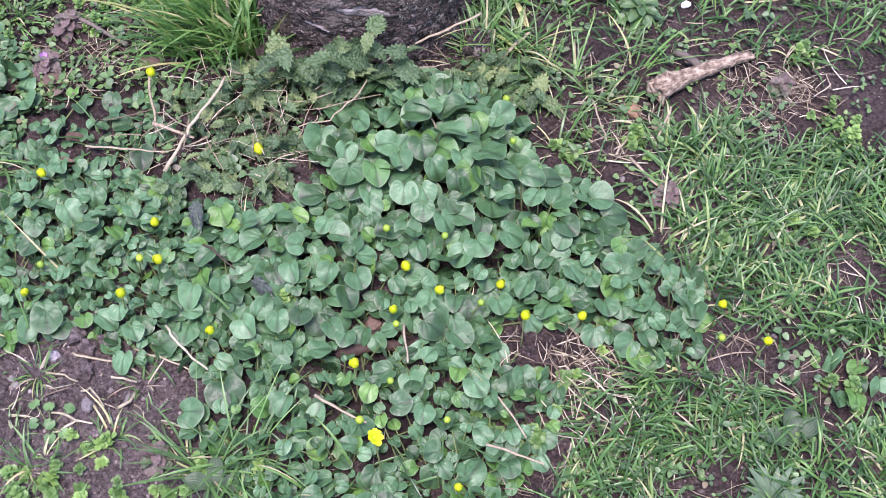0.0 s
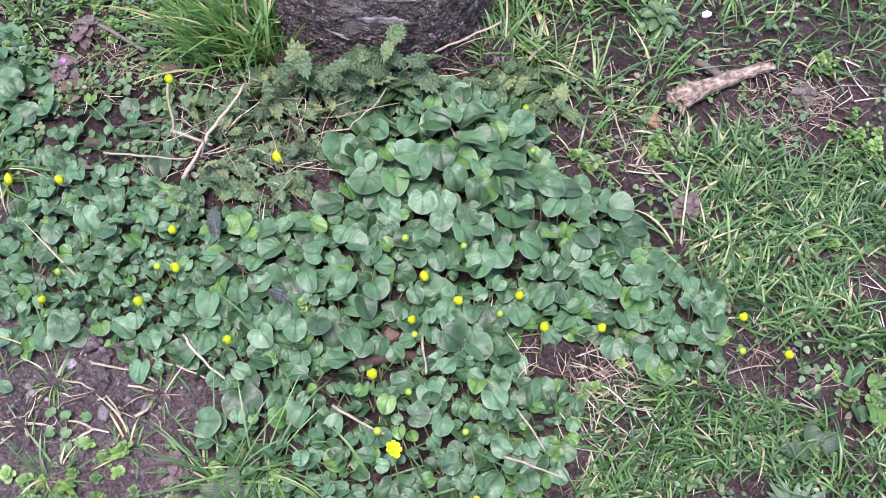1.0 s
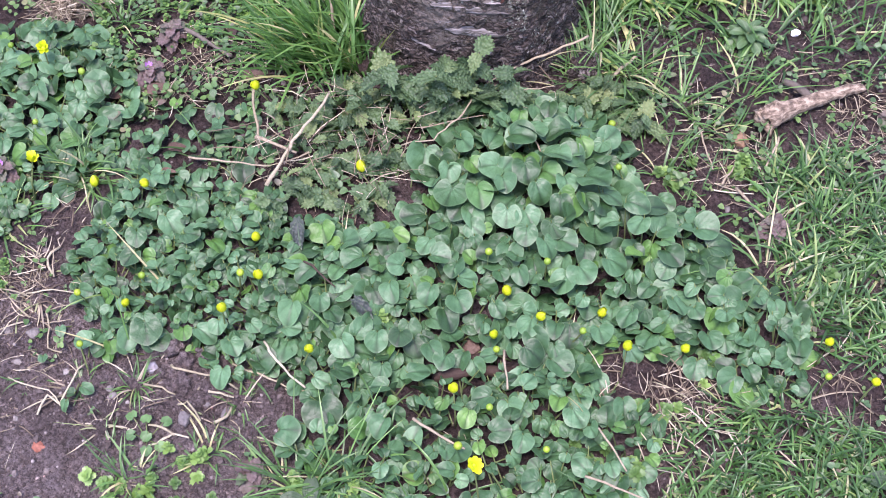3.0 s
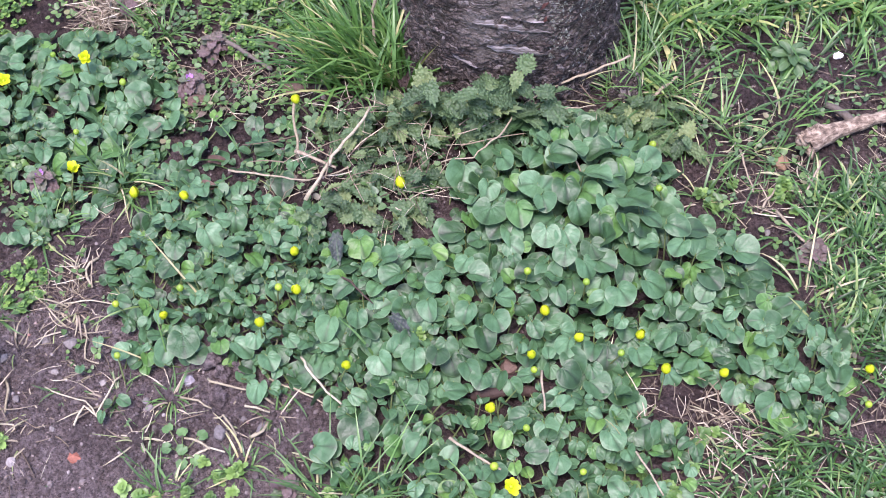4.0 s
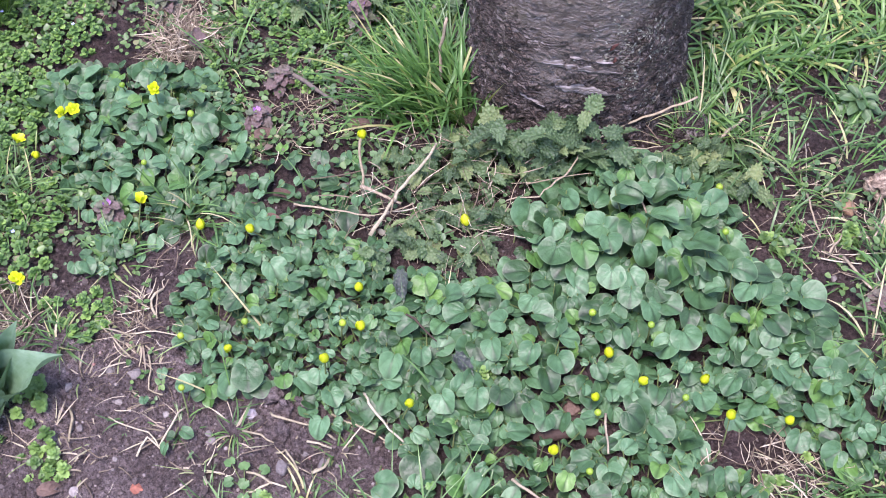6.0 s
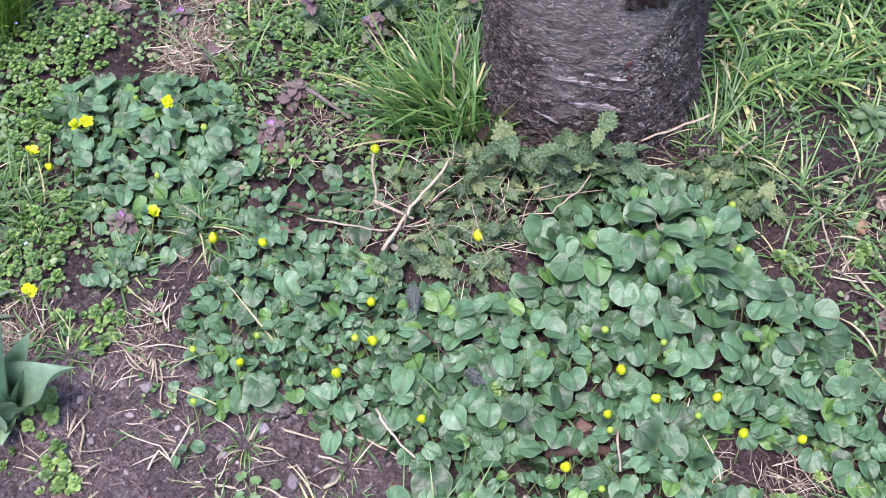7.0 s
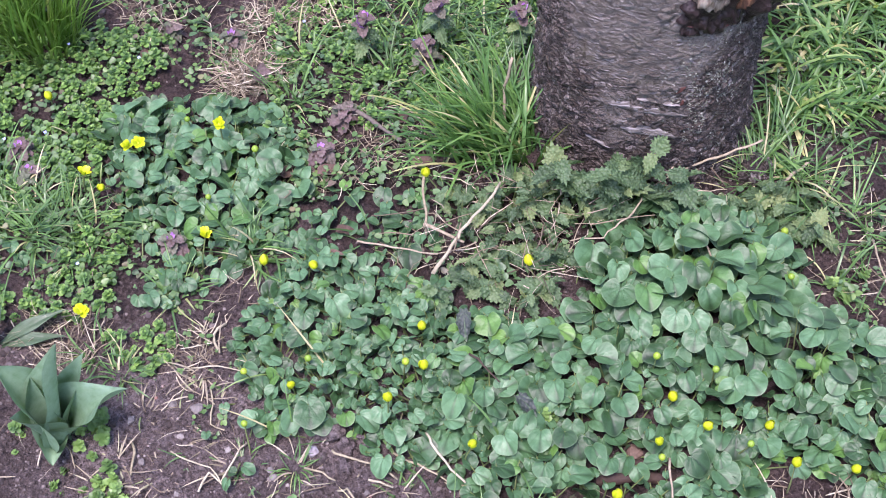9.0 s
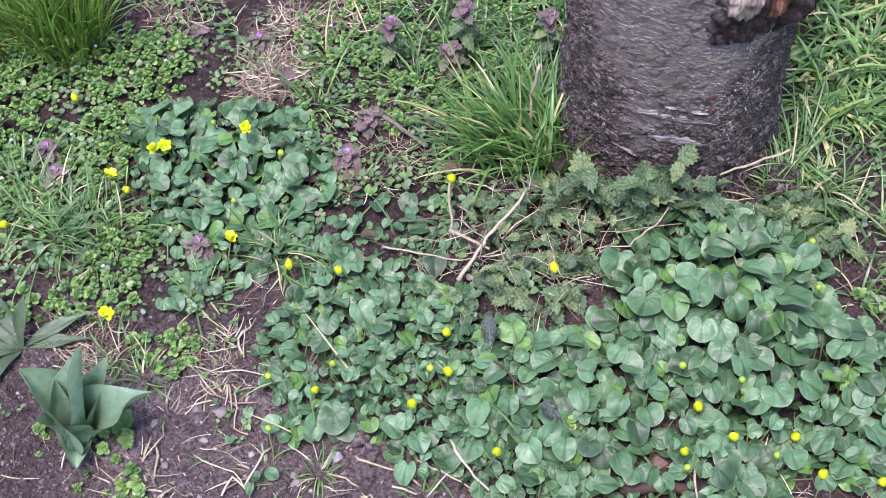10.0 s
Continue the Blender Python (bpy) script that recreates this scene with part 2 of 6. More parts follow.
M_STRAW = dry_material("dry_straw", [(0.0, (0.08, 0.06, 0.045)), (0.35, (0.2, 0.16, 0.11)), (0.7, (0.37, 0.32, 0.225)), (1.0, (0.6, 0.55, 0.42))])
M_TWIG = streaky_material("weathered_wood", (0.15, 0.11, 0.078), (0.35, 0.285, 0.21), (70, 120, 260))
M_RUNNER = dry_material("bleached_runner", [(0.0, (0.25, 0.22, 0.145)), (1.0, (0.43, 0.4, 0.29))], island=False)
M_GREYWOOD = dry_material("grey_wood", [(0.0, (0.1, 0.085, 0.07)), (1.0, (0.14, 0.12, 0.1))], island=False)
M_BARKSTICK = dry_material("brown_stick", [(0.0, (0.045, 0.028, 0.021)), (1.0, (0.068, 0.044, 0.034))], island=False)
M_DEAD = dry_material("dead_leaf", [(0.0, (0.075, 0.048, 0.036)), (1.0, (0.14, 0.095, 0.075))], island=False)
M_STONE = dry_material("pebble", [(0.0, (0.12, 0.11, 0.11)), (0.6, (0.2, 0.182, 0.168)), (1.0, (0.29, 0.27, 0.255))], island=False)
M_GRIT = dry_material("grit", [(0.0, (0.1, 0.08, 0.075)), (0.6, (0.22, 0.19, 0.18)), (0.9, (0.29, 0.26, 0.25)), (1.0, (0.33, 0.14, 0.1))])
M_PALE = dry_material("pale_stone", [(0.0, (0.24, 0.22, 0.24)), (1.0, (0.28, 0.26, 0.28))], island=False)
M_OCHRE = dry_material("ochre_stone", [(0.0, (0.22, 0.14, 0.085)), (1.0, (0.26, 0.17, 0.11))], island=False)
M_BRICK = dry_material("brick_chip", [(0.0, (0.28, 0.11, 0.075)), (1.0, (0.3, 0.12, 0.08))], island=False)
M_WHITE = dry_material("white_chip", [(0.0, (0.75, 0.73, 0.72)), (1.0, (0.8, 0.8, 0.8))], island=False)


def soil_material():
    m, nt, b = shade("soil", 0.9, 0.25)
    p = world_pos(nt)
    big = noise_tex(nt, p, 7.0, 6.0)
    fine = noise_tex(nt, p, 160.0, 6.0, 0.7)
    col = ramp(nt, big, [(0.32, (0.11, 0.088, 0.085)), (0.5, (0.205, 0.172, 0.168)), (0.68, (0.33, 0.287, 0.284))])
    col = mix(nt, ramp(nt, fine, [(0.38, (0, 0, 0)), (0.62, (0.75, 0.75, 0.75))]), mix(nt, 1.0, col, (0.34, 0.31, 0.3), 'MULTIPLY'), mix(nt, 1.0, col, (1.6, 1.52, 1.5), 'MULTIPLY'))
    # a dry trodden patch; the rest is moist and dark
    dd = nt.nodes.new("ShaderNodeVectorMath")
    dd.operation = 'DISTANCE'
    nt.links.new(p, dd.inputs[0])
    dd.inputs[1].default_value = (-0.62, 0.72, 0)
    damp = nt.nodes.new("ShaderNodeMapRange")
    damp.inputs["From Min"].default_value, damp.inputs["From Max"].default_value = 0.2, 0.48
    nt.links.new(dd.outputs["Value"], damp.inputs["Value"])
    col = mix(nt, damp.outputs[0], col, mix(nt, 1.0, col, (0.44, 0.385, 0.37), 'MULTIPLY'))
    # beyond the bed the ground turns to rough turf
    d = nt.nodes.new("ShaderNodeVectorMath")
    d.operation = 'DISTANCE'
    nt.links.new(p, d.inputs[0])
    d.inputs[1].default_value = (-0.25, 1.15, 0)
    dist = nt.nodes.new("ShaderNodeMapRange")
    dist.inputs["From Min"].default_value, dist.inputs["From Max"].default_value = 1.15, 1.5
    ragged = nt.nodes.new("ShaderNodeMath")
    ragged.operation = 'MULTIPLY_ADD'
    nt.links.new(noise_tex(nt, p, 5.0, 6.0, 0.7), ragged.inputs[0])
    ragged.inputs[1].default_value = 1.4
    minus = nt.nodes.new("ShaderNodeMath")
    nt.links.new(d.outputs["Value"], minus.inputs[0])
    minus.inputs[1].default_value = -0.7
    nt.links.new(minus.outputs[0], ragged.inputs[2])
    nt.links.new(ragged.outputs[0], dist.inputs["Value"])
    turf = ramp(nt, noise_tex(nt, p, 45.0, 8.0, 0.75), [(0.3, (0.02, 0.032, 0.013)), (0.52, (0.045, 0.08, 0.024)), (0.75, (0.11, 0.12, 0.055))])
    turf = mix(nt, ramp(nt, noise_tex(nt, p, 2.3, 5.0, 0.65), [(0.42, (0, 0, 0)), (0.62, (0.8, 0.8, 0.8))]), turf, mix(nt, 1.0, turf, (1.35, 1.0, 0.9), 'MULTIPLY'))
    col = mix(nt, dist.outputs[0], col, turf)
    nt.links.new(col, b.inputs["Base Color"])
    hgt = nt.nodes.new("ShaderNodeMath")
    nt.links.new(fine, hgt.inputs[0])
    nt.links.new(noise_tex(nt, p, 430.0, 4.0, 0.7), hgt.inputs[1])
    bump(nt, hgt.outputs[0], b, 1.0, 0.014)
    return m


M_SOIL = soil_material()
M_CRUMB = dry_material("soil_crumb", [(0.0, (0.035, 0.027, 0.025)), (0.5, (0.07, 0.056, 0.053)), (0.9, (0.12, 0.1, 0.095)), (1.0, (0.2, 0.17, 0.16))], 0.9)


def bark_material():
    """Cherry bark: grey skin with level streaks above, dark cracked plates climbing from the root collar."""
    m, nt, b = shade("cherry_bark", 0.6, 0.35)
    v = coords(nt, "Object")
    streak = noise_tex(nt, coords(nt, "Object", (22, 22, 190)), 1.0, 6.0, 0.65)
    dash = noise_tex(nt, coords(nt, "Object", (85, 85, 300)), 1.0, 6.0, 0.72)
    patch = noise_tex(nt, v, 10.0, 6.0, 0.65)
    fine = noise_tex(nt, v, 260.0, 6.0, 0.75)
    skin = ramp(nt, patch, [(0.34, (0.128, 0.11, 0.094)), (0.5, (0.195, 0.172, 0.15)), (0.66, (0.265, 0.238, 0.21))])
    skin = mix(nt, ramp(nt, streak, [(0.36, (0.7, 0.7, 0.7)), (0.52, (0, 0, 0))]), skin, mix(nt, 1.0, skin, (0.52, 0.48, 0.46), 'MULTIPLY'))
    skin = mix(nt, ramp(nt, dash, [(0.56, (0, 0, 0)), (0.63, (0.65, 0.65, 0.65))]), skin, (0.37, 0.345, 0.33))
    skin = mix(nt, ramp(nt, dash, [(0.36, (0.75, 0.75, 0.75)), (0.42, (0, 0, 0))]), skin, (0.06, 0.046, 0.042))
    # cracked plates: warped cells with dark seams
    warp = nt.nodes.new("ShaderNodeTexNoise")
    warp.inputs["Scale"].default_value, warp.inputs["Detail"].default_value = 38.0, 4.0
    nt.links.new(v, warp.inputs["Vector"])
    bent = nt.nodes.new("ShaderNodeVectorMath")
    bent.operation = 'MULTIPLY_ADD'
    nt.links.new(warp.outputs["Color"], bent.inputs[0])
    bent.inputs[1].default_value = (0.05, 0.05, 0.04)
    nt.links.new(coords(nt, "Object", (1, 1, 1.5)), bent.inputs[2])
    seams = node(nt, "ShaderNodeTexVoronoi", Scale=88.0)
    seams.feature = 'DISTANCE_TO_EDGE'
    nt.links.new(bent.outputs[0], seams.inputs["Vector"])
    cells = node(nt, "ShaderNodeTexVoronoi", Scale=88.0)
    nt.links.new(bent.outputs[0], cells.inputs["Vector"])
    tone = nt.nodes.new("ShaderNodeSeparateColor")
    nt.links.new(cells.outputs["Color"], tone.inputs[0])
    crust = ramp(nt, tone.outputs[0], [(0.0, (0.08, 0.062, 0.054)), (0.5, (0.145, 0.118, 0.104)), (0.85, (0.215, 0.182, 0.165)), (1.0, (0.34, 0.3, 0.28))])
    crust = mix(nt, ramp(nt, fine, [(0.4, (0.85, 0.85, 0.85)), (0.56, (0, 0, 0))]), crust, mix(nt, 1.0, crust, (0.42, 0.37, 0.36), 'MULTIPLY'))
    crust = mix(nt, ramp(nt, fine, [(0.58, (0, 0, 0)), (0.68, (0.55, 0.55, 0.55))]), crust, (0.33, 0.3, 0.28))
    crust = mix(nt, ramp(nt, seams.outputs["Distance"], [(0.0, (0.9, 0.9, 0.9)), (0.16, (0, 0, 0))]), crust, (0.03, 0.021, 0.019))
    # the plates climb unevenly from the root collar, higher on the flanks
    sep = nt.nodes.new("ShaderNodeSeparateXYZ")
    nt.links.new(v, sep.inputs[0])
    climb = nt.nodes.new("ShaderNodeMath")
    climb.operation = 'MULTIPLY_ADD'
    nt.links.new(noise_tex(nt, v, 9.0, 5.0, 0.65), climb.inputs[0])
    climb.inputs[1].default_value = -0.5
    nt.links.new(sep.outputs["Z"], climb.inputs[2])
    # west flank: rough dark bark, and the shade of that side painted in with it
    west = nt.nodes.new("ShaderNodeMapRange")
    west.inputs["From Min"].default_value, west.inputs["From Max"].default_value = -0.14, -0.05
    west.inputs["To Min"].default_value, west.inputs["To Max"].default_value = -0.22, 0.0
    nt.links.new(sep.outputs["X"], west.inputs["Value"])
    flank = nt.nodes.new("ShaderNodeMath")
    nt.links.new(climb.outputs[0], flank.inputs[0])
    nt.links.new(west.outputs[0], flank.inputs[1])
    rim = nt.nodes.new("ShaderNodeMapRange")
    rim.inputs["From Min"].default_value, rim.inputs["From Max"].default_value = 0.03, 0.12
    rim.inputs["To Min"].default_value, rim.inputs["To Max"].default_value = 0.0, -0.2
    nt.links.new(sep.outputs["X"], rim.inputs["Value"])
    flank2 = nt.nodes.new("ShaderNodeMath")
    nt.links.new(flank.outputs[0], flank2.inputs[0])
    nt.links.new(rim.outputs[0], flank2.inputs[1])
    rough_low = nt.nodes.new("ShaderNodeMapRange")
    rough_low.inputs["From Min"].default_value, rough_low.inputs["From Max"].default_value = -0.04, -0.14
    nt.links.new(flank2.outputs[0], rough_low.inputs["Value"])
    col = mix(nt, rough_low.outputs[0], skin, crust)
    # an olive film of algae in patches
    algae = ramp(nt, noise_tex(nt, v, 14.0, 5.0, 0.7), [(0.55, (0, 0, 0)), (0.7, (0.5, 0.5, 0.5))])
    col = mix(nt, algae, col, mix(nt, 1.0, col, (0.8, 0.86, 0.5), 'MULTIPLY'))
    nt.links.new(col, b.inputs["Base Color"])
    plates = ramp(nt, seams.outputs["Distance"], [(0.0, (0, 0, 0)), (0.25, (1, 1, 1))])
    rugged = nt.nodes.new("ShaderNodeMix")
    rugged.data_type = 'FLOAT'
    nt.links.new(rough_low.outputs[0], rugged.inputs[0])
    nt.links.new(dash, rugged.inputs[2])
    nt.links.new(plates, rugged.inputs[3])
    hgt = nt.nodes.new("ShaderNodeMath")
    hgt.operation = 'MULTIPLY_ADD'
    nt.links.new(fine, hgt.inputs[0])
    hgt.inputs[1].default_value = 1.3
    nt.links.new(rugged.outputs[0], hgt.inputs[2])
    bump(nt, hgt.outputs[0], b, 0.9, 0.01)
    return m


M_BARK = bark_material()
M_FLAKE = dry_material("bark_flake", [(0.0, (0.12, 0.108, 0.1)), (0.6, (0.19, 0.175, 0.165)), (0.9, (0.23, 0.215, 0.2)), (1.0, (0.29, 0.275, 0.26))], 0.75)
M_LICHEN = dry_material("lichen", [(0.0, (0.1, 0.105, 0.08)), (0.6, (0.2, 0.21, 0.17)), (1.0, (0.36, 0.37, 0.32))], 0.9)
M_REDBARK = dry_material("red_inner_bark", [(0.0, (0.075, 0.03, 0.025)), (1.0, (0.11, 0.045, 0.036))], 0.6)
M_SCRAPE = streaky_material("bare_scrape", (0.1, 0.088, 0.08), (0.3, 0.275, 0.268), (14, 14, 420))
M_RESIN = dry_material("resin_wound", [(0.0, (0.03, 0.02, 0.021)), (1.0, (0.038, 0.024, 0.025))], 0.32, island=False, patch=60.0)
M_RUST = streaky_material("rusty_wood", (0.07, 0.035, 0.025), (0.19, 0.09, 0.05), (120, 120, 22))
M_DUSK = leaf_material("withered_leaf", [(0.0, (0.05, 0.062, 0.06)), (1.0, (0.07, 0.085, 0.08))], 0.55, veins=6.0, wrinkle=0.8)
M_CUT = streaky_material("weathered_heartwood", (0.2, 0.15, 0.115), (0.4, 0.33, 0.265), (140, 140, 16))

# ---- building helpers ----
rnd = random.Random(7)


def mesh_from(name, verts, faces, material, uvs=None, smooth=True):
    me = bpy.data.meshes.new(name)
    me.from_pydata(verts, [], faces)
    me.materials.append(material)
    if smooth:
        me.polygons.foreach_set("use_smooth", [True] * len(me.polygons))
    if uvs is not None:
        layer = me.uv_layers.new(name="UVMap")
        idx = np.empty(len(me.loops), dtype=np.int32)
        me.loops.foreach_get("vertex_index", idx)
        layer.data.foreach_set("uv", np.asarray(uvs, dtype=np.float32)[idx].ravel())
    me.update()
    return me


def piece(name, mesh, parent, m, label=""):
    ob = new(name, mesh)
    if parent is not None:
        ob.parent = parent
    ob.matrix_basis = m
    return tagged(ob, label) if label else ob


def thing(name, place, label, category, group="", kind=""):
    ob = new(name)
    ob.empty_display_size = 0.02
    ob.location = place
    return tagged(ob, label, category, group, kind)


def inside(poly, x, y):
    hit = False
    for (x0, y0), (x1, y1) in zip(poly, poly[1:] + poly[:1]):
        if (y0 > y) != (y1 > y) and x < x0 + (y - y0) / (y1 - y0) * (x1 - x0):
            hit = not hit
    return hit


def edge_distance(poly, x, y):
    best = 9.0
    for (x0, y0), (x1, y1) in zip(poly, poly[1:] + poly[:1]):
        dx, dy = x1 - x0, y1 - y0
        k = max(0, min(1, ((x - x0) * dx + (y - y0) * dy) / (dx * dx + dy * dy + 1e-12)))
        best = min(best, math.hypot(x - x0 - k * dx, y - y0 - k * dy))
    return best


def scatter(poly, spacing, seed, tries=40):
    """Points in a polygon no closer than spacing."""
    r = random.Random(seed)
    xs, ys = [p[0] for p in poly], [p[1] for p in poly]
    cells, out = {}, []
    n = int((max(xs) - min(xs)) * (max(ys) - min(ys)) / spacing ** 2 * tries / 4)
    for _ in range(n):
        x, y = r.uniform(min(xs), max(xs)), r.uniform(min(ys), max(ys))
        if not inside(poly, x, y):
            continue
        c = (int(x // spacing), int(y // spacing))
        if any(math.hypot(x - u, y - w) < spacing for i in (-1, 0, 1) for j in (-1, 0, 1) for u, w in cells.get((c[0] + i, c[1] + j), ())):
            continue
        cells.setdefault(c, []).append((x, y))
        out.append((x, y))
    return out


def tube(path, radii, sides=6, cap=True):
    """Vertices and faces of a tapering tube along a path."""
    verts, faces = [], []
    path = [Vector(p) for p in path]
    for i, p in enumerate(path):
        d = (path[min(i + 1, len(path) - 1)] - path[max(i - 1, 0)]).normalized()
        a = d.cross(Vector((0, 0, 1)) if abs(d.z) < 0.9 else Vector((1, 0, 0))).normalized()
        b = d.cross(a)
        for k in range(sides):
            t = 2 * math.pi * k / sides
            verts.append(tuple(p + radii[i] * (math.cos(t) * a + math.sin(t) * b)))
    for i in range(len(path) - 1):
        for k in range(sides):
            j = (k + 1) % sides
            faces.append((i * sides + k, i * sides + j, (i + 1) * sides + j, (i + 1) * sides + k))
    if cap:
        faces.append(tuple(range(sides - 1, -1, -1)))
        faces.append(tuple(range((len(path) - 1) * sides, len(path) * sides)))
    return verts, faces


class Heap:
    """Gathers many small pieces into one mesh."""
    def __init__(self):
        self.verts, self.faces, self.uvs = [], [], []

    def add(self, verts, faces, m=None, uvs=None):
        n = len(self.verts)
        self.verts += [tuple(m @ Vector(v)) for v in verts] if m is not None else [tuple(v) for v in verts]
        self.faces += [tuple(n + i for i in f) for f in faces]
        self.uvs += uvs if uvs is not None else [(0.5, 0.5)] * len(verts)

    def mesh(self, name, material, smooth=True):
        return mesh_from(name, self.verts, self.faces, material, self.uvs, smooth)


def part(name, heap, material, parent, label="", smooth=True):
    return piece(name, heap.mesh(name, material, smooth), parent, Matrix.Identity(4), label)


def ground_height(x, y):
    """The soil's relief, in metres."""
    h = 0.012 * noise.noise(Vector((x * 3.1, y * 3.1, 0.3))) + 0.006 * noise.noise(Vector((x * 11, y * 11, 1.7)))
    near = max(0.0, 1 - math.hypot(x + 0.3, y - 1.1) / 2.0)
    h += near * (0.007 * noise.noise(Vector((x * 24, y * 24, 4.1))) + 0.008 * noise.noise(Vector((x * 52, y * 52, 7.7))) + 0.006 * noise.noise(Vector((x * 95, y * 95, 2.2))))
    trunk = math.hypot(x + 0.152, y - 1.515)
    h += 0.012 * math.exp(-max(0.0, trunk - 0.16) / 0.04)
    return h


# ---- ground: one sheet ----
def grid_lines(lo, hi, step, far):
    inner = list(np.arange(lo, hi, step))
    out, s = [], step
    x = hi
    while x < far:
        out.append(x)
        s *= 1.35
        x += s
    left, s, x = [], step, lo
    while x > -far:
        s *= 1.35
        x -= s
        left.append(x)
    return left[::-1] + inner + out + [far + 5]


GX, GY = grid_lines(-1.3, 0.8, 0.005, 300), grid_lines(0.55, 1.85, 0.005, 300)
gv = [(x, y, ground_height(x, y)) for y in GY for x in GX]
gw = len(GX)
gf = [(j * gw + i, j * gw + i + 1, (j + 1) * gw + i + 1, (j + 1) * gw + i) for j in range(len(GY) - 1) for i in range(gw - 1)]
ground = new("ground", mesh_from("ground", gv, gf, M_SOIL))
tagged(ground, "dark crumbly garden soil with rough turf beyond", "ground", kind="structure")

# ---- the tree trunk ----
TX, TY = -0.137, 1.515


def trunk_radius(a, z):
    ca, sa = math.cos(a), math.sin(a)
    r = 0.156 + 0.016 * math.exp(-max(z, 0) / 0.035) * (0.55 + 0.45 * math.cos(3 * a + 0.6)) - 0.012 * min(z, 3.0)
    r += 0.007 * noise.noise(Vector((ca * 1.6, sa * 1.6, z * 2.2)))
    # the flanks and the foot are rougher than the smooth face
    low = 0.3 + 1.0 * math.exp(-max(z, 0) / 0.13) + 0.5 * max(0.0, abs(ca) - 0.6) / 0.4
    r += 0.008 * low * (0.5 - abs(noise.noise(Vector((ca * 6, sa * 6, z * 24)))))
    r += 0.006 * low * noise.noise(Vector((ca * 13, sa * 13, z * 60)))
    r += 0.004 * low * noise.noise(Vector((ca * 34, sa * 34, z * 120)))
    return r


tree = thing("cherry_tree", (TX, TY, 0), "grey-brown cherry tree trunk with horizontal bark bands and lichen", "tree")
th = Heap()
zs = list(np.arange(-0.06, 0.6, 0.006)) + list(np.arange(0.6, 1.81, 0.05))
ns = 300
tv = [(trunk_radius(2 * math.pi * k / ns, z) * math.cos(2 * math.pi * k / ns), trunk_radius(2 * math.pi * k / ns, z) * math.sin(2 * math.pi * k / ns), z) for z in zs for k in range(ns)]
tf = [(i * ns + k, i * ns + (k + 1) % ns, (i + 1) * ns + (k + 1) % ns, (i + 1) * ns + k) for i in range(len(zs) - 1) for k in range(ns)]
tf.append(tuple((len(zs) - 1) * ns + k for k in range(ns)))
th.add(tv, tf)
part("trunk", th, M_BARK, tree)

# ---- leaf blades ----
def blade_mesh(name, material, length, width, notch=0.5, cup=0.12, droop=0.15, wave=0.03, tip=0.0, teeth=0, tooth=0.0, seed=0, seg=22, crease=0.0):
    """A broad leaf along +x from its stalk at the origin, face up; a heart-shaped base where notch is set."""
    r = random.Random(seed)
    ph = r.uniform(0, 6.28)
    verts, uvs, faces = [], [], []
    rings = (0.0, 0.4, 0.75, 1.0)
    cx = 0.44 * length
    for q in rings:
        for k in range(seg if q else 1):
            t = 2 * math.pi * k / seg
            rad = 1 + tip * math.exp(-(min(t, 2 * math.pi - t) / 0.35) ** 2)
            rad *= 1 - notch * math.exp(-((t - math.pi) / 0.3) ** 2)
            if teeth:
                rad *= 1 + tooth * (abs(((t * teeth / (2 * math.pi)) % 1) - 0.5) * 2 - 0.5)
            x, y = cx + 0.55 * length * q * rad * math.cos(t), 0.5 * width * q * rad * math.sin(t)
            z = cup * abs(y) * abs(y) / width * 2 - droop * max(0, x) ** 2 / length - 0.35 * droop * min(0, x) ** 2 / length
            z += wave * length * q * q * math.sin(3 * t + ph) + crease * abs(y) * (1 - 0.5 * abs(y) / width)
            verts.append((x, y, z))
            uvs.append((math.atan2(y, x + 0.03 * length) / math.pi + 0.5, q))
    faces += [(0, 1 + k, 1 + (k + 1) % seg) for k in range(seg)]
    for i in range(len(rings) - 2):
        a, b = 1 + i * seg, 1 + (i + 1) * seg
        faces += [(a + k, b + k, b + (k + 1) % seg, a + (k + 1) % seg) for k in range(seg)]
    return mesh_from(name, verts, faces, material, uvs)


def strap_mesh(name, material, length, width, bend=0.6, fold=0.25, twist=0.0, base=0.5, peak=0.35, wave=0.0, rows=14, cols=7, seed=0):
    """A long leaf that rises along +z and bends over towards +x."""
    r = random.Random(seed)
    ph = r.uniform(0, 6.28)
    verts, uvs, faces = [], [], []
    x = z = 0.0
    for i in range(rows + 1):
        u = i / rows
        ang = bend * u ** 1.5
        if i:
            x += length / rows * math.sin(ang)
            z += length / rows * math.cos(ang)
        w = width * ((base + (1 - base) * math.sin(min(1, u / peak) * math.pi / 2)) if u < peak else max(0.015, math.cos((u - peak) / (1 - peak) * math.pi / 2) ** 0.8))
        for j in range(cols):
            s = 2 * j / (cols - 1) - 1
            y = 0.5 * w * s
            lift = fold * w * s * s + wave * w * s * s * math.sin(7 * u + ph + 2 * s)
            tw = twist * u
            dx, dy = lift * math.cos(ang), y
            dx, dy = dx * math.cos(tw) - dy * math.sin(tw), dx * math.sin(tw) + dy * math.cos(tw)
            verts.append((x + dx * -1.0, dy, z + lift * math.sin(ang)))
            uvs.append((j / (cols - 1), u))
    for i in range(rows):
        for j in range(cols - 1):
            a = i * cols + j
            faces.append((a, a + 1, a + cols + 1, a + cols))
    return mesh_from(name, verts, faces, material, uvs)


def turned(x, y, z, yaw, pitch=0.0, roll=0.0, scale=1.0):
    return Matrix.Translation((x, y, z)) @ Euler((roll, pitch, yaw)).to_matrix().to_4x4() @ Matrix.Scale(scale, 4)


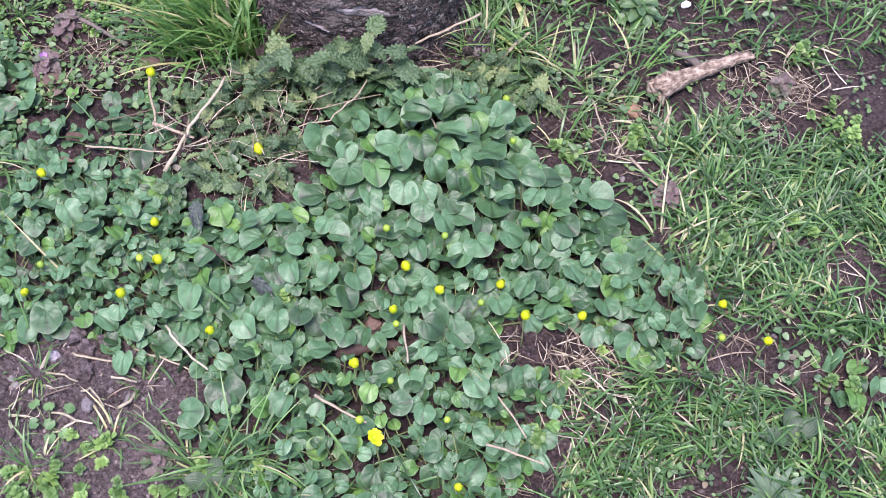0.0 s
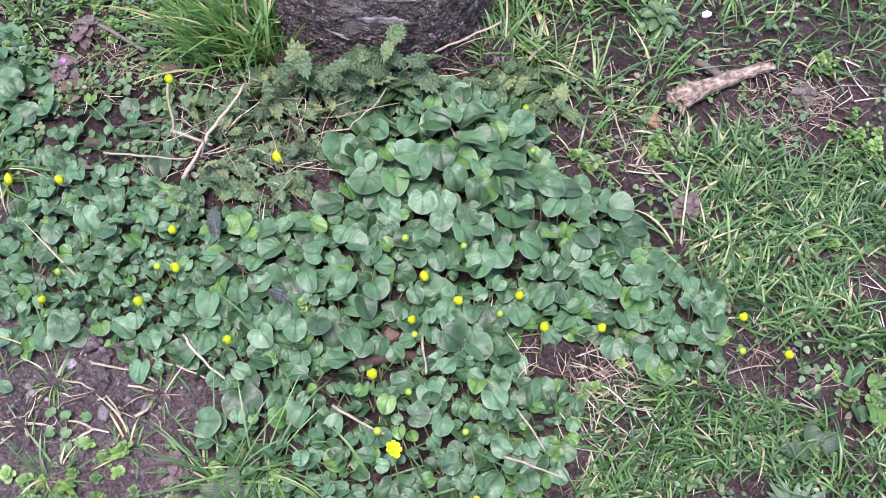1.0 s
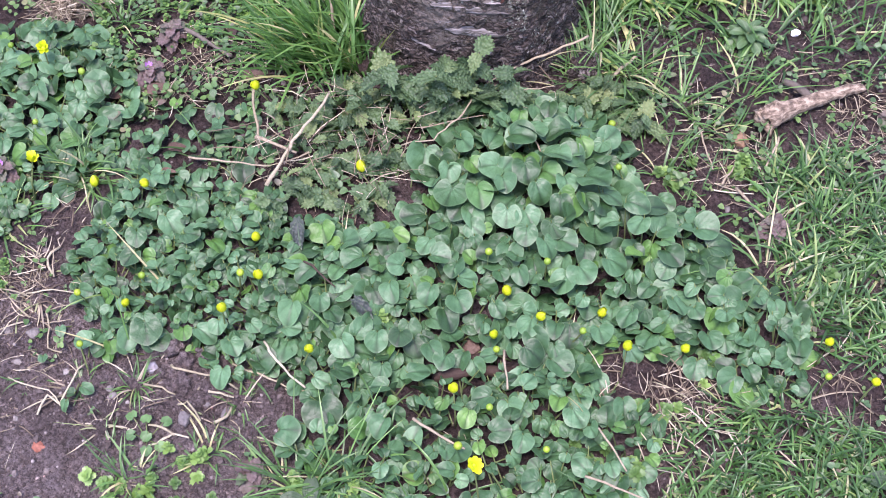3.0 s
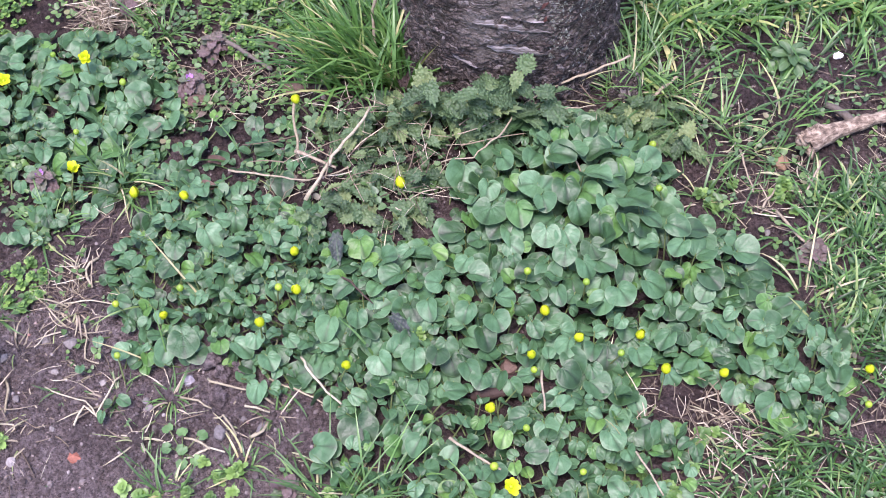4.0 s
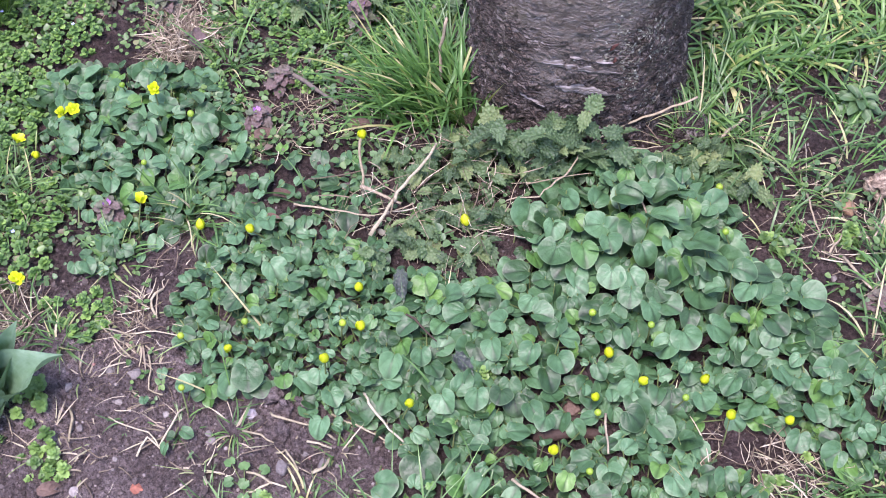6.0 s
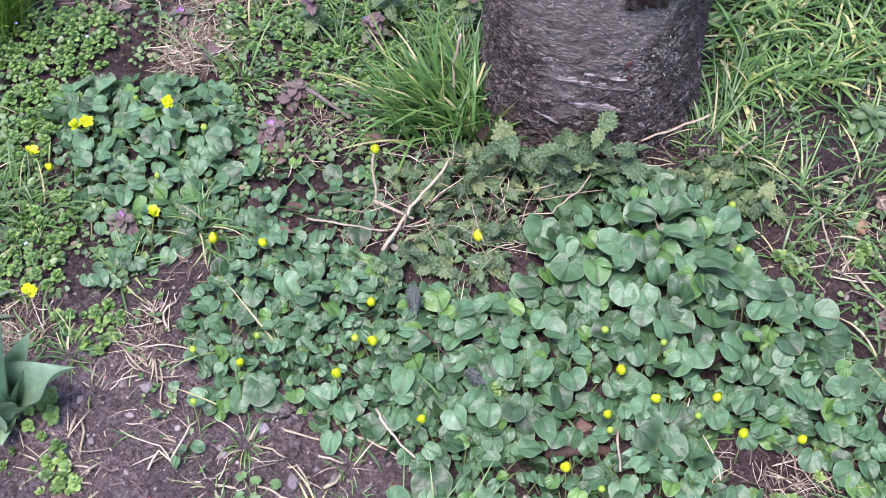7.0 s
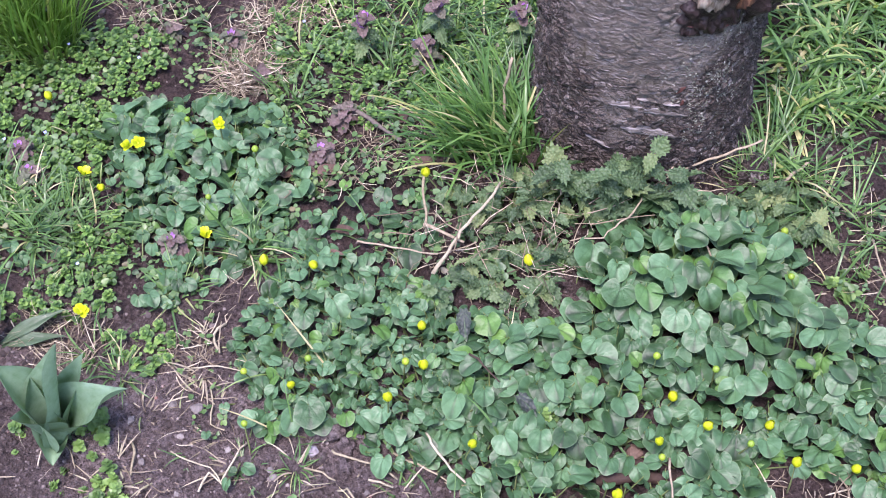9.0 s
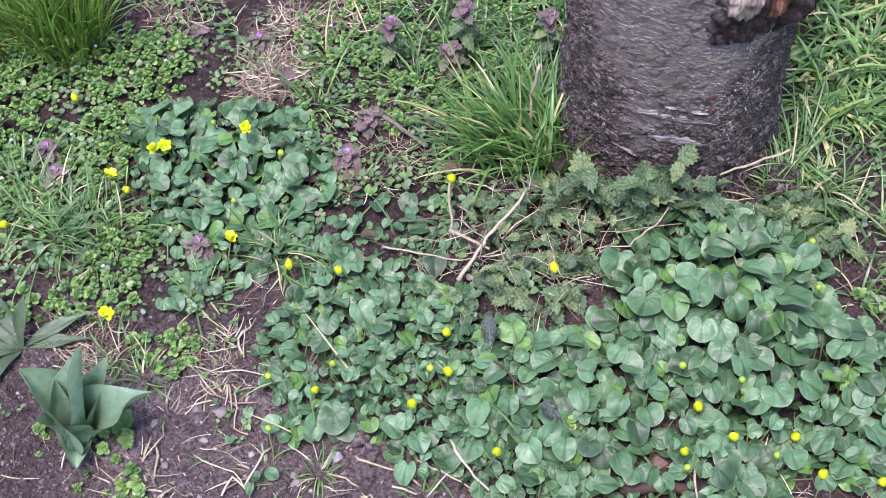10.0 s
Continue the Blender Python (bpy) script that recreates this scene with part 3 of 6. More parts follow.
# ---- the celandine mat ----
MAT = [(-0.644, 1.009), (-0.632, 1.066), (-0.602, 1.137), (-0.579, 1.179), (-0.515, 1.181), (-0.479, 1.163), (-0.382, 1.156), (-0.344, 1.116),
       (-0.266, 1.111), (-0.205, 1.112), (-0.185, 1.162), (-0.196, 1.226), (-0.171, 1.28), (-0.15, 1.319), (-0.105, 1.341), (-0.036, 1.36),
       (0.054, 1.338), (0.119, 1.262), (0.122, 1.199), (0.212, 1.155), (0.286, 1.061), (0.344, 1.019), (0.351, 0.95), (0.325, 0.898),
       (0.249, 0.899), (0.206, 0.948), (0.162, 0.942), (0.085, 0.955), (0.07, 0.925), (0.085, 0.882), (0.161, 0.867), (0.153, 0.795),
       (0.132, 0.756), (0.09, 0.702), (0.077, 0.629), (-0.19, 0.619), (-0.252, 0.688), (-0.244, 0.741)]
MAT_WEST = [(-0.301, 0.754), (-0.327, 0.791), (-0.287, 0.816), (-0.306, 0.856), (-0.346, 0.887), (-0.399, 0.852), (-0.43, 0.895), (-0.47, 0.912), (-0.523, 0.886),
            (-0.582, 0.884), (-0.596, 0.896), (-0.564, 0.925), (-0.603, 0.954), (-0.636, 0.992)]
MAT = MAT + MAT_WEST
MAT_BACK = [(-0.93, 1.369), (-0.907, 1.407), (-0.799, 1.437), (-0.689, 1.421), (-0.643, 1.373), (-0.588, 1.286), (-0.614, 1.251), (-0.615, 1.19),
            (-0.656, 1.154), (-0.705, 1.097), (-0.769, 1.039), (-0.798, 1.053), (-0.76, 1.116), (-0.805, 1.157), (-0.88, 1.236), (-0.915, 1.305)]
SPARSE = [(-0.62, 1.17), (-0.6, 1.271), (-0.558, 1.315), (-0.43, 1.31), (-0.386, 1.217), (-0.486, 1.18)]
SPARSE_EAST = [(0.44, 0.898), (0.517, 0.915), (0.62, 0.895), (0.6, 0.8), (0.507, 0.81), (0.45, 0.849)]

# single leaves that stand out in the mat: x, y, length, heading
LEAVES_MOUND = [(-0.167, 1.276, 0.048, -1.0), (-0.177, 1.225, 0.050, -1.6), (-0.174, 1.190, 0.034, -0.2), (-0.141, 1.191, 0.035, -1.5), (-0.134, 1.145, 0.044, -1.8), (-0.097, 1.150, 0.043, -1.3), (-0.109, 1.200, 0.027, -0.8), (-0.053, 1.236, 0.045, -0.3),
      (-0.035, 1.191, 0.042, -1.3), (-0.012, 1.270, 0.040, -0.9), (-0.007, 1.306, 0.030, -1.6), (0.029, 1.303, 0.026, -1.5), (0.057, 1.289, 0.040, 0.1), (0.018, 1.216, 0.042, -0.2), (0.020, 1.177, 0.036, -1.3), (-0.017, 1.160, 0.038, -1.1),
      (-0.064, 1.168, 0.032, -1.2), (-0.048, 1.281, 0.029, -1.7), (0.040, 1.238, 0.033, -1.1), (-0.028, 1.091, 0.035, -1.6), (0.007, 1.104, 0.035, -1.1), (-0.001, 1.076, 0.036, -1.0), (-0.015, 1.062, 0.035, -1.3), (-0.056, 1.114, 0.037, -1.6)]
LEAVES_MIDDLE = [(-0.030, 1.119, 0.033, -1.0), (0.014, 1.141, 0.036, -1.5), (0.048, 1.144, 0.033, -1.3), (0.089, 1.116, 0.032, -2.8), (0.108, 1.139, 0.037, -0.3), (-0.034, 1.038, 0.030, -1.3), (0.047, 1.039, 0.040, -1.0), (0.026, 1.028, 0.036, -2.0),
      (0.087, 1.062, 0.043, -0.3), (0.051, 1.079, 0.033, -1.6), (0.209, 1.130, 0.039, -0.1), (0.224, 1.109, 0.041, 0.2), (0.124, 1.114, 0.035, -2.0), (-0.044, 1.015, 0.046, -1.0), (-0.126, 0.966, 0.037, -1.1), (-0.149, 0.997, 0.033, -1.8),
      (-0.111, 0.985, 0.034, -1.0), (-0.201, 0.999, 0.033, -1.3), (-0.308, 1.012, 0.034, -2.4), (-0.325, 0.958, 0.037, -1.7), (-0.290, 0.971, 0.031, -1.4), (-0.247, 1.033, 0.037, -2.4), (-0.158, 1.074, 0.031, -1.9), (-0.147, 1.050, 0.032, -0.1)]
LEAVES_WEST = [(-0.107, 1.020, 0.036, 0.1), (-0.547, 1.017, 0.031, -2.0), (-0.510, 1.076, 0.040, -0.9), (-0.545, 1.044, 0.031, -1.4), (-0.477, 1.108, 0.031, -1.4), (-0.431, 1.199, 0.041, -1.4), (-0.510, 0.914, 0.043, -1.3), (-0.531, 0.907, 0.035, -1.7),
      (-0.494, 0.908, 0.034, -1.1), (-0.514, 0.926, 0.027, -1.2), (-0.555, 0.893, 0.022, -1.2), (-0.586, 0.896, 0.030, -3.1), (-0.507, 0.899, 0.021, -1.1), (-0.405, 0.865, 0.034, -1.7), (-0.396, 0.899, 0.028, -1.0), (-0.416, 0.926, 0.026, -1.4),
      (-0.440, 0.918, 0.035, -0.5), (-0.463, 0.919, 0.023, -1.3), (-0.253, 0.913, 0.033, -1.0), (-0.254, 0.872, 0.032, -0.2), (-0.161, 0.876, 0.033, 0.1), (-0.141, 0.915, 0.033, -1.0), (-0.121, 0.901, 0.032, -1.8), (-0.181, 0.922, 0.029, -1.7)]
LEAVES_FRONT = [(-0.210, 0.923, 0.035, -1.5), (-0.269, 0.827, 0.05, -1.1), (-0.313, 0.791, 0.038, -0.1), (-0.226, 0.794, 0.032, 0.1), (-0.189, 0.806, 0.033, -2.0), (-0.086, 0.827, 0.028, -1.8), (-0.049, 0.801, 0.033, 0.1), (-0.015, 0.919, 0.038, -0.5),
      (-0.010, 0.948, 0.041, -1.0), (0.036, 0.962, 0.036, -1.5), (0.064, 0.990, 0.037, -1.6), (0.216, 0.964, 0.032, -1.3), (0.247, 0.912, 0.033, -2.5), (-0.017, 0.797, 0.028, -1.7), (0.108, 0.863, 0.034, -1.4), (0.046, 0.836, 0.036, -1.0),
      (0.201, 0.930, 0.034, -1.8), (-0.576, 0.830, 0.020, -0.3), (-0.590, 0.823, 0.014, -3.0), (-0.595, 0.806, 0.018, -1.8), (-0.628, 0.915, 0.017, -1.3), (-0.639, 0.870, 0.014, -1.3), (-0.539, 0.895, 0.017, -1.3)]


# flower heads: x, y, height
CLOSED = [(-0.426, 1.307, 0.062), (-0.26, 1.186, 0.049), (-0.388, 1.059, 0.053), (-0.406, 0.924, 0.093), (-0.292, 0.892, 0.066), (-0.106, 0.85, 0.066),
          (-0.047, 1.011, 0.04), (0.077, 0.995, 0.03), (0.182, 0.939, 0.055), (0.42, 0.906, 0.063), (0.369, 0.966, 0.05), (-0.549, 1.128, 0.06),
          (-0.374, 0.995, 0.06), (-0.539, 0.941, 0.06), (-0.005, 0.966, 0.06), (-0.061, 0.935, 0.06), (0.029, 0.691, 0.06),
          (-0.891, 1.227, 0.036), (-1.019, 1.38, 0.038), (-1.036, 1.13, 0.05), (-0.622, 1.128, 0.05), (0.109, 0.932, 0.06)]
OPEN = [(-0.073, 0.724, 0.12), (-0.736, 1.337, 0.075), (-0.866, 1.293, 0.05), (-0.853, 1.303, 0.05), (-0.916, 1.235, 0.05), (-0.703, 1.136, 0.08), (-0.849, 1.013, 0.043)]
GREEN = [(-0.056, 0.91, 0.06), (0.051, 0.946, 0.06), (0.361, 0.908, 0.06), (-0.095, 0.775, 0.06), (-0.06, 0.829, 0.06), (0.013, 0.778, 0.06), (-0.076, 1.049, 0.07),
         (0.092, 1.201, 0.07), (-0.399, 0.996, 0.06), (0.081, 1.284, 0.06), (-0.586, 0.877, 0.05), (-0.605, 0.953, 0.05), (-0.725, 1.222, 0.05), (-0.68, 1.316, 0.05),
         (0.001, 1.048, 0.06), (-0.525, 0.979, 0.06), (-0.794, 1.358, 0.05)]


def celandine_mesh(name, material, seed):
    """A kidney- to heart-shaped blade along +x, its stalk joining at the origin in a narrow sinus; cupped, folded and waved."""
    r = random.Random(seed)
    seg, rings = 28, (0.0, 0.25, 0.5, 0.75, 0.92, 1.0)
    wide, tip, deep = r.uniform(0.95, 1.28), r.uniform(0.0, 0.14), r.uniform(0.22, 0.58)
    fold, dome, sag = r.choice((0.0, 0.08, 0.16, 0.3, 0.5)), r.uniform(-0.45, 0.4), r.uniform(0.0, 0.35)
    w2, w3, p2, p3 = r.uniform(0.02, 0.07), r.uniform(0.015, 0.05), r.uniform(0, 6.28), r.uniform(0, 6.28)
    curl, skew = r.uniform(0.0, 0.16), r.uniform(-0.12, 0.12)
    verts, uvs, faces = [], [], []
    cx = 0.5 * (1 - deep) + 0.05
    for q in rings:
        for k in range(seg if q else 1):
            t = 2 * math.pi * k / seg
            d = t - math.pi
            rad = 0.5 * (1 + tip * math.exp(-(min(t, 2 * math.pi - t) / 0.4) ** 2)) * (1 - deep * math.exp(-(d / 0.24) ** 2)) * (1 + 0.06 * math.cos(2 * d) + 0.02 * math.sin(5 * t + p2))
            x, y = cx + q * rad * math.cos(t), wide * q * rad * math.sin(t) * (1 + skew * (1 if math.sin(t) > 0 else -1))
            a = math.sqrt(y * y + 0.0016) - 0.04
            z = fold * a + dome * (x * x + y * y) * 0.6 - sag * max(0.0, x - 0.2) ** 2
            z += 0.05 * (1 - math.exp(-(x * x + y * y) / 0.03))
            z += q * q * (w2 * math.sin(2 * t + p2) + w3 * math.sin(4 * t + p3)) - curl * max(0.0, q - 0.7) ** 2 * 2.2
            verts.append((x, y, z))
            uvs.append((math.atan2(y, x + 0.02) / (2 * math.pi) + 0.5, q))
    faces += [(0, 1 + k, 1 + (k + 1) % seg) for k in range(seg)]
    for i in range(len(rings) - 2):
        a, b = 1 + i * seg, 1 + (i + 1) * seg
        faces += [(a + k, b + k, b + (k + 1) % seg, a + (k + 1) % seg) for k in range(seg)]
    return mesh_from(name, verts, faces, material, uvs)


CEL = [celandine_mesh("celandine_leaf", M_CEL, 40 + i) for i in range(24)]


v, f = tube([(0, 0, 0), (0.04, 0, 0.3), (0.04, 0, 0.7), (0, 0, 1)], [1.1, 1.0, 0.9, 0.8], 5, False)
STALK = mesh_from("stalk", v, f, M_STALK)


def stretch(a, b, radius):
    """The pose that lays a unit stalk from a to b."""
    d = Vector(b) - Vector(a)
    return Matrix.Translation(a) @ d.to_track_quat('Z', 'X').to_matrix().to_4x4() @ Matrix.Diagonal((radius, radius, d.length, 1))


def mat_height(x, y):
    """How high the foliage stands over the soil."""
    mound = math.exp(-(((x - 0.02) / 0.16) ** 2 + ((y - 1.2) / 0.13) ** 2))
    return 0.036 + 0.03 * mound


def celandine(poly, spacing, size, seed, label, sparse=1.0, low=False, known=(), tilt=0.08):
    r = random.Random(seed)
    clumps = {}
    for k in known:
        clumps.setdefault((round(k[0] / 0.12), round(k[1] / 0.12)), []).append(k)
    for x, y in scatter(poly, spacing, seed):
        if math.hypot((x + 0.085) / 0.055, (y - 0.91) / 0.026) < 1 and r.random() < 0.65:
            continue
        if r.random() > sparse or any(math.hypot(x - k[0], y - k[1]) < 0.44 * k[2] for k in known):
            continue
        c = (round((x + r.gauss(0, 0.02)) / 0.12), round((y + r.gauss(0, 0.02)) / 0.12))
        clumps.setdefault(c, []).append((x, y))
    for c, pts in sorted(clumps.items()):
        if not pts:
            continue
        cx, cy = sum(p[0] for p in pts) / len(pts), sum(p[1] for p in pts) / len(pts)
        cz = ground_height(cx, cy)
        clump = thing("celandine_plant", (cx, cy, cz), label, "plant", "celandine plants in the bed")
        for x, y, *given in pts:
            edge = min(1.0, edge_distance(poly, x, y) / 0.05)
            h = mat_height(x, y) * (0.45 + 0.55 * edge) * r.uniform(0.3, 1.2) * (0.5 if low else 1)
            big = 1 + 0.5 * math.exp(-(((x - 0.0) / 0.16) ** 2 + ((y - 1.22) / 0.12) ** 2))
            s = size * big * min(1.45, max(0.45, r.gauss(1.0, 0.3)))
            yaw = -math.pi / 2 + r.gauss(0, 1.3)
            pitch, roll = r.gauss(tilt, 0.34), r.gauss(0, 0.36)
            s *= 0.84 if y < 0.9 else 0.78 if x < -0.34 and y < 1.17 else 1.0
            if r.random() < (0.35 if y < 0.9 else 0.16):
                pitch, roll = r.gauss(0.1, 0.6), r.gauss(0, 0.6)
            if given:
                s, yaw = given[0] * 0.92, given[1]
                pitch, roll = r.gauss(0.2, 0.18), r.gauss(0, 0.2)
                h = mat_height(x, y) * (0.4 + 0.6 * edge) * r.uniform(1.12, 1.4) if inside(poly, x, y) else 0.016
            for fx, fy, fz in CLOSED + OPEN + GREEN:
                if math.hypot(x - fx, y - fy) < 0.5 * s + 0.008:
                    h = min(h, max(0.012, fz - 0.024))
            z = ground_height(x, y) + h
            m = turned(x - cx - 0.2 * s * math.cos(yaw), y - cy - 0.2 * s * math.sin(yaw), z - cz, yaw, pitch, roll, s)
            piece("leaf", r.choice(CEL), clump, m)
            foot = Vector((m.translation.x * 0.6 + r.gauss(0, 0.008), m.translation.y * 0.6 + r.gauss(0, 0.008), -0.006))
            piece("stalk", STALK, clump, stretch(foot, m.translation, 0.0012))


LAB = "low celandine plant with glossy heart-shaped green leaves on soil"
celandine(MAT, 0.0127, 0.0236, 11, LAB, known=LEAVES_MOUND + LEAVES_MIDDLE + LEAVES_WEST + LEAVES_FRONT)
celandine(MAT_BACK, 0.0129, 0.024, 12, LAB, tilt=0.22)
celandine(SPARSE, 0.0165, 0.022, 13, LAB, 0.9, True)
celandine([(-1.04, 1.18), (-0.95, 1.18), (-0.92, 1.1), (-1.03, 1.07)], 0.02, 0.026, 16, LAB, 0.8, True)
celandine(SPARSE_EAST, 0.024, 0.026, 14, LAB, 0.8, True)
celandine(MAT, 0.036, 0.03, 15, LAB, 1.0, True)
celandine([(-0.64, 1.0), (-0.6, 1.13), (-0.5, 1.16), (-0.36, 1.12), (-0.3, 1.05), (-0.28, 0.9), (-0.34, 0.89), (-0.4, 0.86), (-0.47, 0.91), (-0.58, 0.89)], 0.0165, 0.019, 17, LAB)

# ---- celandine flowers and buds ----
def petal_mesh(name, length, width, closed):
    """closed: wraps a bud round the z axis; else lies outwards along +x."""
    verts, faces, uvs = [], [], []
    rows, cols = 7, 5
    for i in range(rows + 1):
        u = i / rows
        for j in range(cols):
            s = 2 * j / (cols - 1) - 1
            if closed:
                rad = 0.5 * width * max(0.0, math.sin(math.pi * (0.1 + 0.9 * u))) ** 0.75 * (1.0 - 0.12 * u)
                a = s * 0.8
                verts.append((rad * math.cos(a), rad * math.sin(a), length * u))
            else:
                w = width * math.sin(math.pi * (0.1 + 0.8 * u)) ** 0.7
                verts.append((0.0015 + length * u, 0.5 * w * s, 0.25 * length * u * (1.3 - u) + 0.12 * w * s * s))
            uvs.append((j / (cols - 1), u))
    faces = [(i * cols + j, i * cols + j + 1, (i + 1) * cols + j + 1, (i + 1) * cols + j) for i in range(rows) for j in range(cols - 1)]
    return mesh_from(name, verts, faces, M_YELLOW, uvs)


PETAL_CLOSED = petal_mesh("petal", 0.018, 0.0122, True)
v, f = tube([(0, 0, 0.0185 * k / 9) for k in range(10)], [max(0.0003, 0.0057 * max(0.0, math.sin(math.pi * (0.1 + 0.9 * k / 9))) ** 0.75 * (1 - 0.012 * k)) for k in range(10)], 10)
BUD_CORE = mesh_from("inner_petals", v, f, M_YELLOW)
PETAL_OPEN = petal_mesh("petal", 0.0105, 0.0078, False)
v, f = tube([(0, 0, -0.001), (0, 0, 0.001), (0, 0, 0.0045), (0, 0, 0.007), (0, 0, 0.0085)], [0.002, 0.0042, 0.0048, 0.0034, 0.0012], 10)
BUD_GREEN = mesh_from("bud", v, f, M_BUDGREEN)
v, f = tube([(0, 0, -0.0005), (0, 0, 0.001), (0, 0, 0.003), (0, 0, 0.004)], [0.0015, 0.003, 0.0026, 0.001], 9)
BUD_HEART = mesh_from("stamens", v, f, M_YELLOW)
SEPAL = mesh_from("sepal", [(0.001, -0.002, 0), (0.001, 0.002, 0), (0.0052, -0.0028, 0.004), (0.0052, 0.0028, 0.004), (0.0062, 0, 0.009)], [(0, 2, 3, 1), (2, 4, 3)], M_BUDGREEN)


def flower(x, y, z, sort, seed, lean=0.25):
    r = random.Random(seed)
    if sort == "green":
        ob = thing("celandine_bud", (x, y, z), "small round yellow-green celandine bud on a stalk", "flower bud", "green celandine buds")
    elif sort == "open":
        ob = thing("celandine_flower", (x, y, z), "open bright yellow celandine flower above green leaves", "flower", "open celandine flowers")
    else:
        ob = thing("celandine_flower_bud", (x, y, z), "closed bright yellow celandine flower on a thin stalk", "flower", "closed celandine flowers")
    a, tilt = r.uniform(0, 6.28), abs(r.gauss(lean, 0.2))
    tip = Euler((tilt * math.cos(a) + 0.1, tilt * math.sin(a), 0)).to_matrix().to_4x4()
    if sort == "green":
        piece("bud", BUD_GREEN, ob, tip @ Matrix.Scale(r.uniform(0.85, 1.15), 4))
    elif sort == "open":
        for k in range(8):
            piece("petal", PETAL_OPEN, ob, tip @ Matrix.Rotation(k * 0.785 + r.gauss(0, 0.08), 4, 'Z') @ Matrix.Rotation(r.gauss(-0.75, 0.25), 4, 'Y') @ Matrix.Scale(r.uniform(1.0, 1.25), 4))
        piece("stamens", BUD_HEART, ob, tip)
    else:
        s = r.uniform(0.84, 1.06)
        for k in range(6):
            m = tip @ Matrix.Rotation(k * 1.047 + r.gauss(0, 0.1), 4, 'Z') @ Matrix.Translation((0.0006 * (k % 2), 0, -0.002)) @ Matrix.Rotation(r.gauss(0.02, 0.05), 4, 'Y')
            piece("petal", PETAL_CLOSED, ob, m @ Matrix.Scale(s, 4))
        piece("inner_petals", BUD_CORE, ob, tip @ Matrix.Translation((0, 0, -0.002)) @ Matrix.Scale(s, 4))
        for k in range(3):
            piece("sepal", SEPAL, ob, tip @ Matrix.Translation((0, 0, -0.003)) @ Matrix.Rotation(k * 2.094 + 0.4, 4, 'Z'))
    g = ground_height(x, y) - z
    fx, fy = r.gauss(0, 0.012), r.gauss(0.0, 0.012)
    stem = Heap()
    stem.add(*tube([(fx, fy, g - 0.003), (fx * 0.7, fy * 0.7, g * 0.5), (fx * 0.1, fy * 0.1, -0.006), (0, 0, 0)], [0.0013, 0.0012, 0.0011, 0.001], 6))
    part("stem", stem, M_STALK, ob)


for i, (x, y, z) in enumerate(CLOSED):
    flower(x, y, z - 0.008, "closed", 100 + i)
for i, (x, y, z) in enumerate(OPEN):
    flower(x, y, z - 0.004, "open", 200 + i)
for i, (x, y, z) in enumerate(GREEN):
    flower(x, y, z - 0.004, "green", 300 + i)

# ---- grass ----
def grass_blade(heap, r, x, y, length, width, lean, yaw, droop, z=None):
    rows = 6
    z = ground_height(x, y) - 0.004 if z is None else z
    px, pz = 0.0, 0.0
    c, s = math.cos(yaw), math.sin(yaw)
    side = r.gauss(0, 0.3)
    verts, faces = [], []
    for i in range(rows + 1):
        u = i / rows
        a = lean + droop * u ** 1.4
        if i:
            px += length / rows * math.sin(a)
            pz += length / rows * math.cos(a)
        w = width * (0.75 + 0.5 * u) * (1 - u ** 3.0) + 0.0002
        sw = side * length * u * u * 0.5
        for k, q in enumerate((-0.5, 0.0, 0.5)):
            yy, up = w * q + sw, (-0.22 * w if k == 1 else 0.0)
            verts.append((x + c * px - s * yy, y + s * px + c * yy, max(z + pz + up, z + 0.003)))
    for i in range(rows):
        for k in (0, 1):
            a = i * 3 + k
            faces.append((a, a + 1, a + 4, a + 3))
    heap.add(verts, faces)


def meadow(name, poly, spacing, seed, length, label, material, width=0.0032, lean=0.72, per=12):
    r = random.Random(seed)
    heap = Heap()
    for x, y in scatter(poly, spacing, seed):
        if noise.noise(Vector((x * 9, y * 9, seed))) < -0.28:
            continue
        yaw0 = 6.28 * noise.noise(Vector((x * 5, y * 5, seed + 0.5))) + r.gauss(0, 0.7)
        for _ in range(r.randint(max(1, int(per * 0.5)), int(per * 1.4))):
            grass_blade(heap, r, x + r.gauss(0, 0.007), y + r.gauss(0, 0.007), max(0.02, r.gauss(length, length * 0.35)), r.uniform(0.6, 1.25) * width,
                        abs(r.gauss(lean, 0.33)), yaw0 + r.gauss(0, 1.25), r.uniform(0.2, 1.9))
    ob = new(name, heap.mesh(name, material))
    return tagged(ob, label, "grass", kind="stuff")


G_EAST = [(0.3, 1.152), (0.315, 1.281), (0.438, 1.306), (0.534, 1.3), (0.64, 1.25), (0.85, 1.2), (0.85, 0.917), (0.459, 0.935), (0.363, 0.947), (0.354, 1.025), (0.288, 1.086)]
G_FRONT = [(0.183, 0.833), (0.235, 0.884), (0.345, 0.888), (0.45, 0.852), (0.502, 0.798), (0.85, 0.86), (0.85, 0.5), (0.1, 0.5), (0.16, 0.739), (0.203, 0.786)]
G_TOP = [(0.06, 1.44), (0.059, 1.573), (0.1, 1.75), (0.85, 1.75), (0.8, 1.371), (0.5, 1.36), (0.45, 1.44), (0.375, 1.451), (0.279, 1.42), (0.17, 1.44), (0.112, 1.42)]
G_BEHIND = [(0.06, 1.44), (0.05, 1.75), (-0.1, 1.95), (0.8, 2.0), (0.7, 1.62), (0.3, 1.6), (0.19, 1.57), (0.07, 1.5)]
G_FAR = [(-0.45, 1.62), (-0.3, 1.72), (0.0, 1.7), (-0.1, 1.95), (-1.3, 1.9), (-1.3, 1.66), (-0.9, 1.62)]
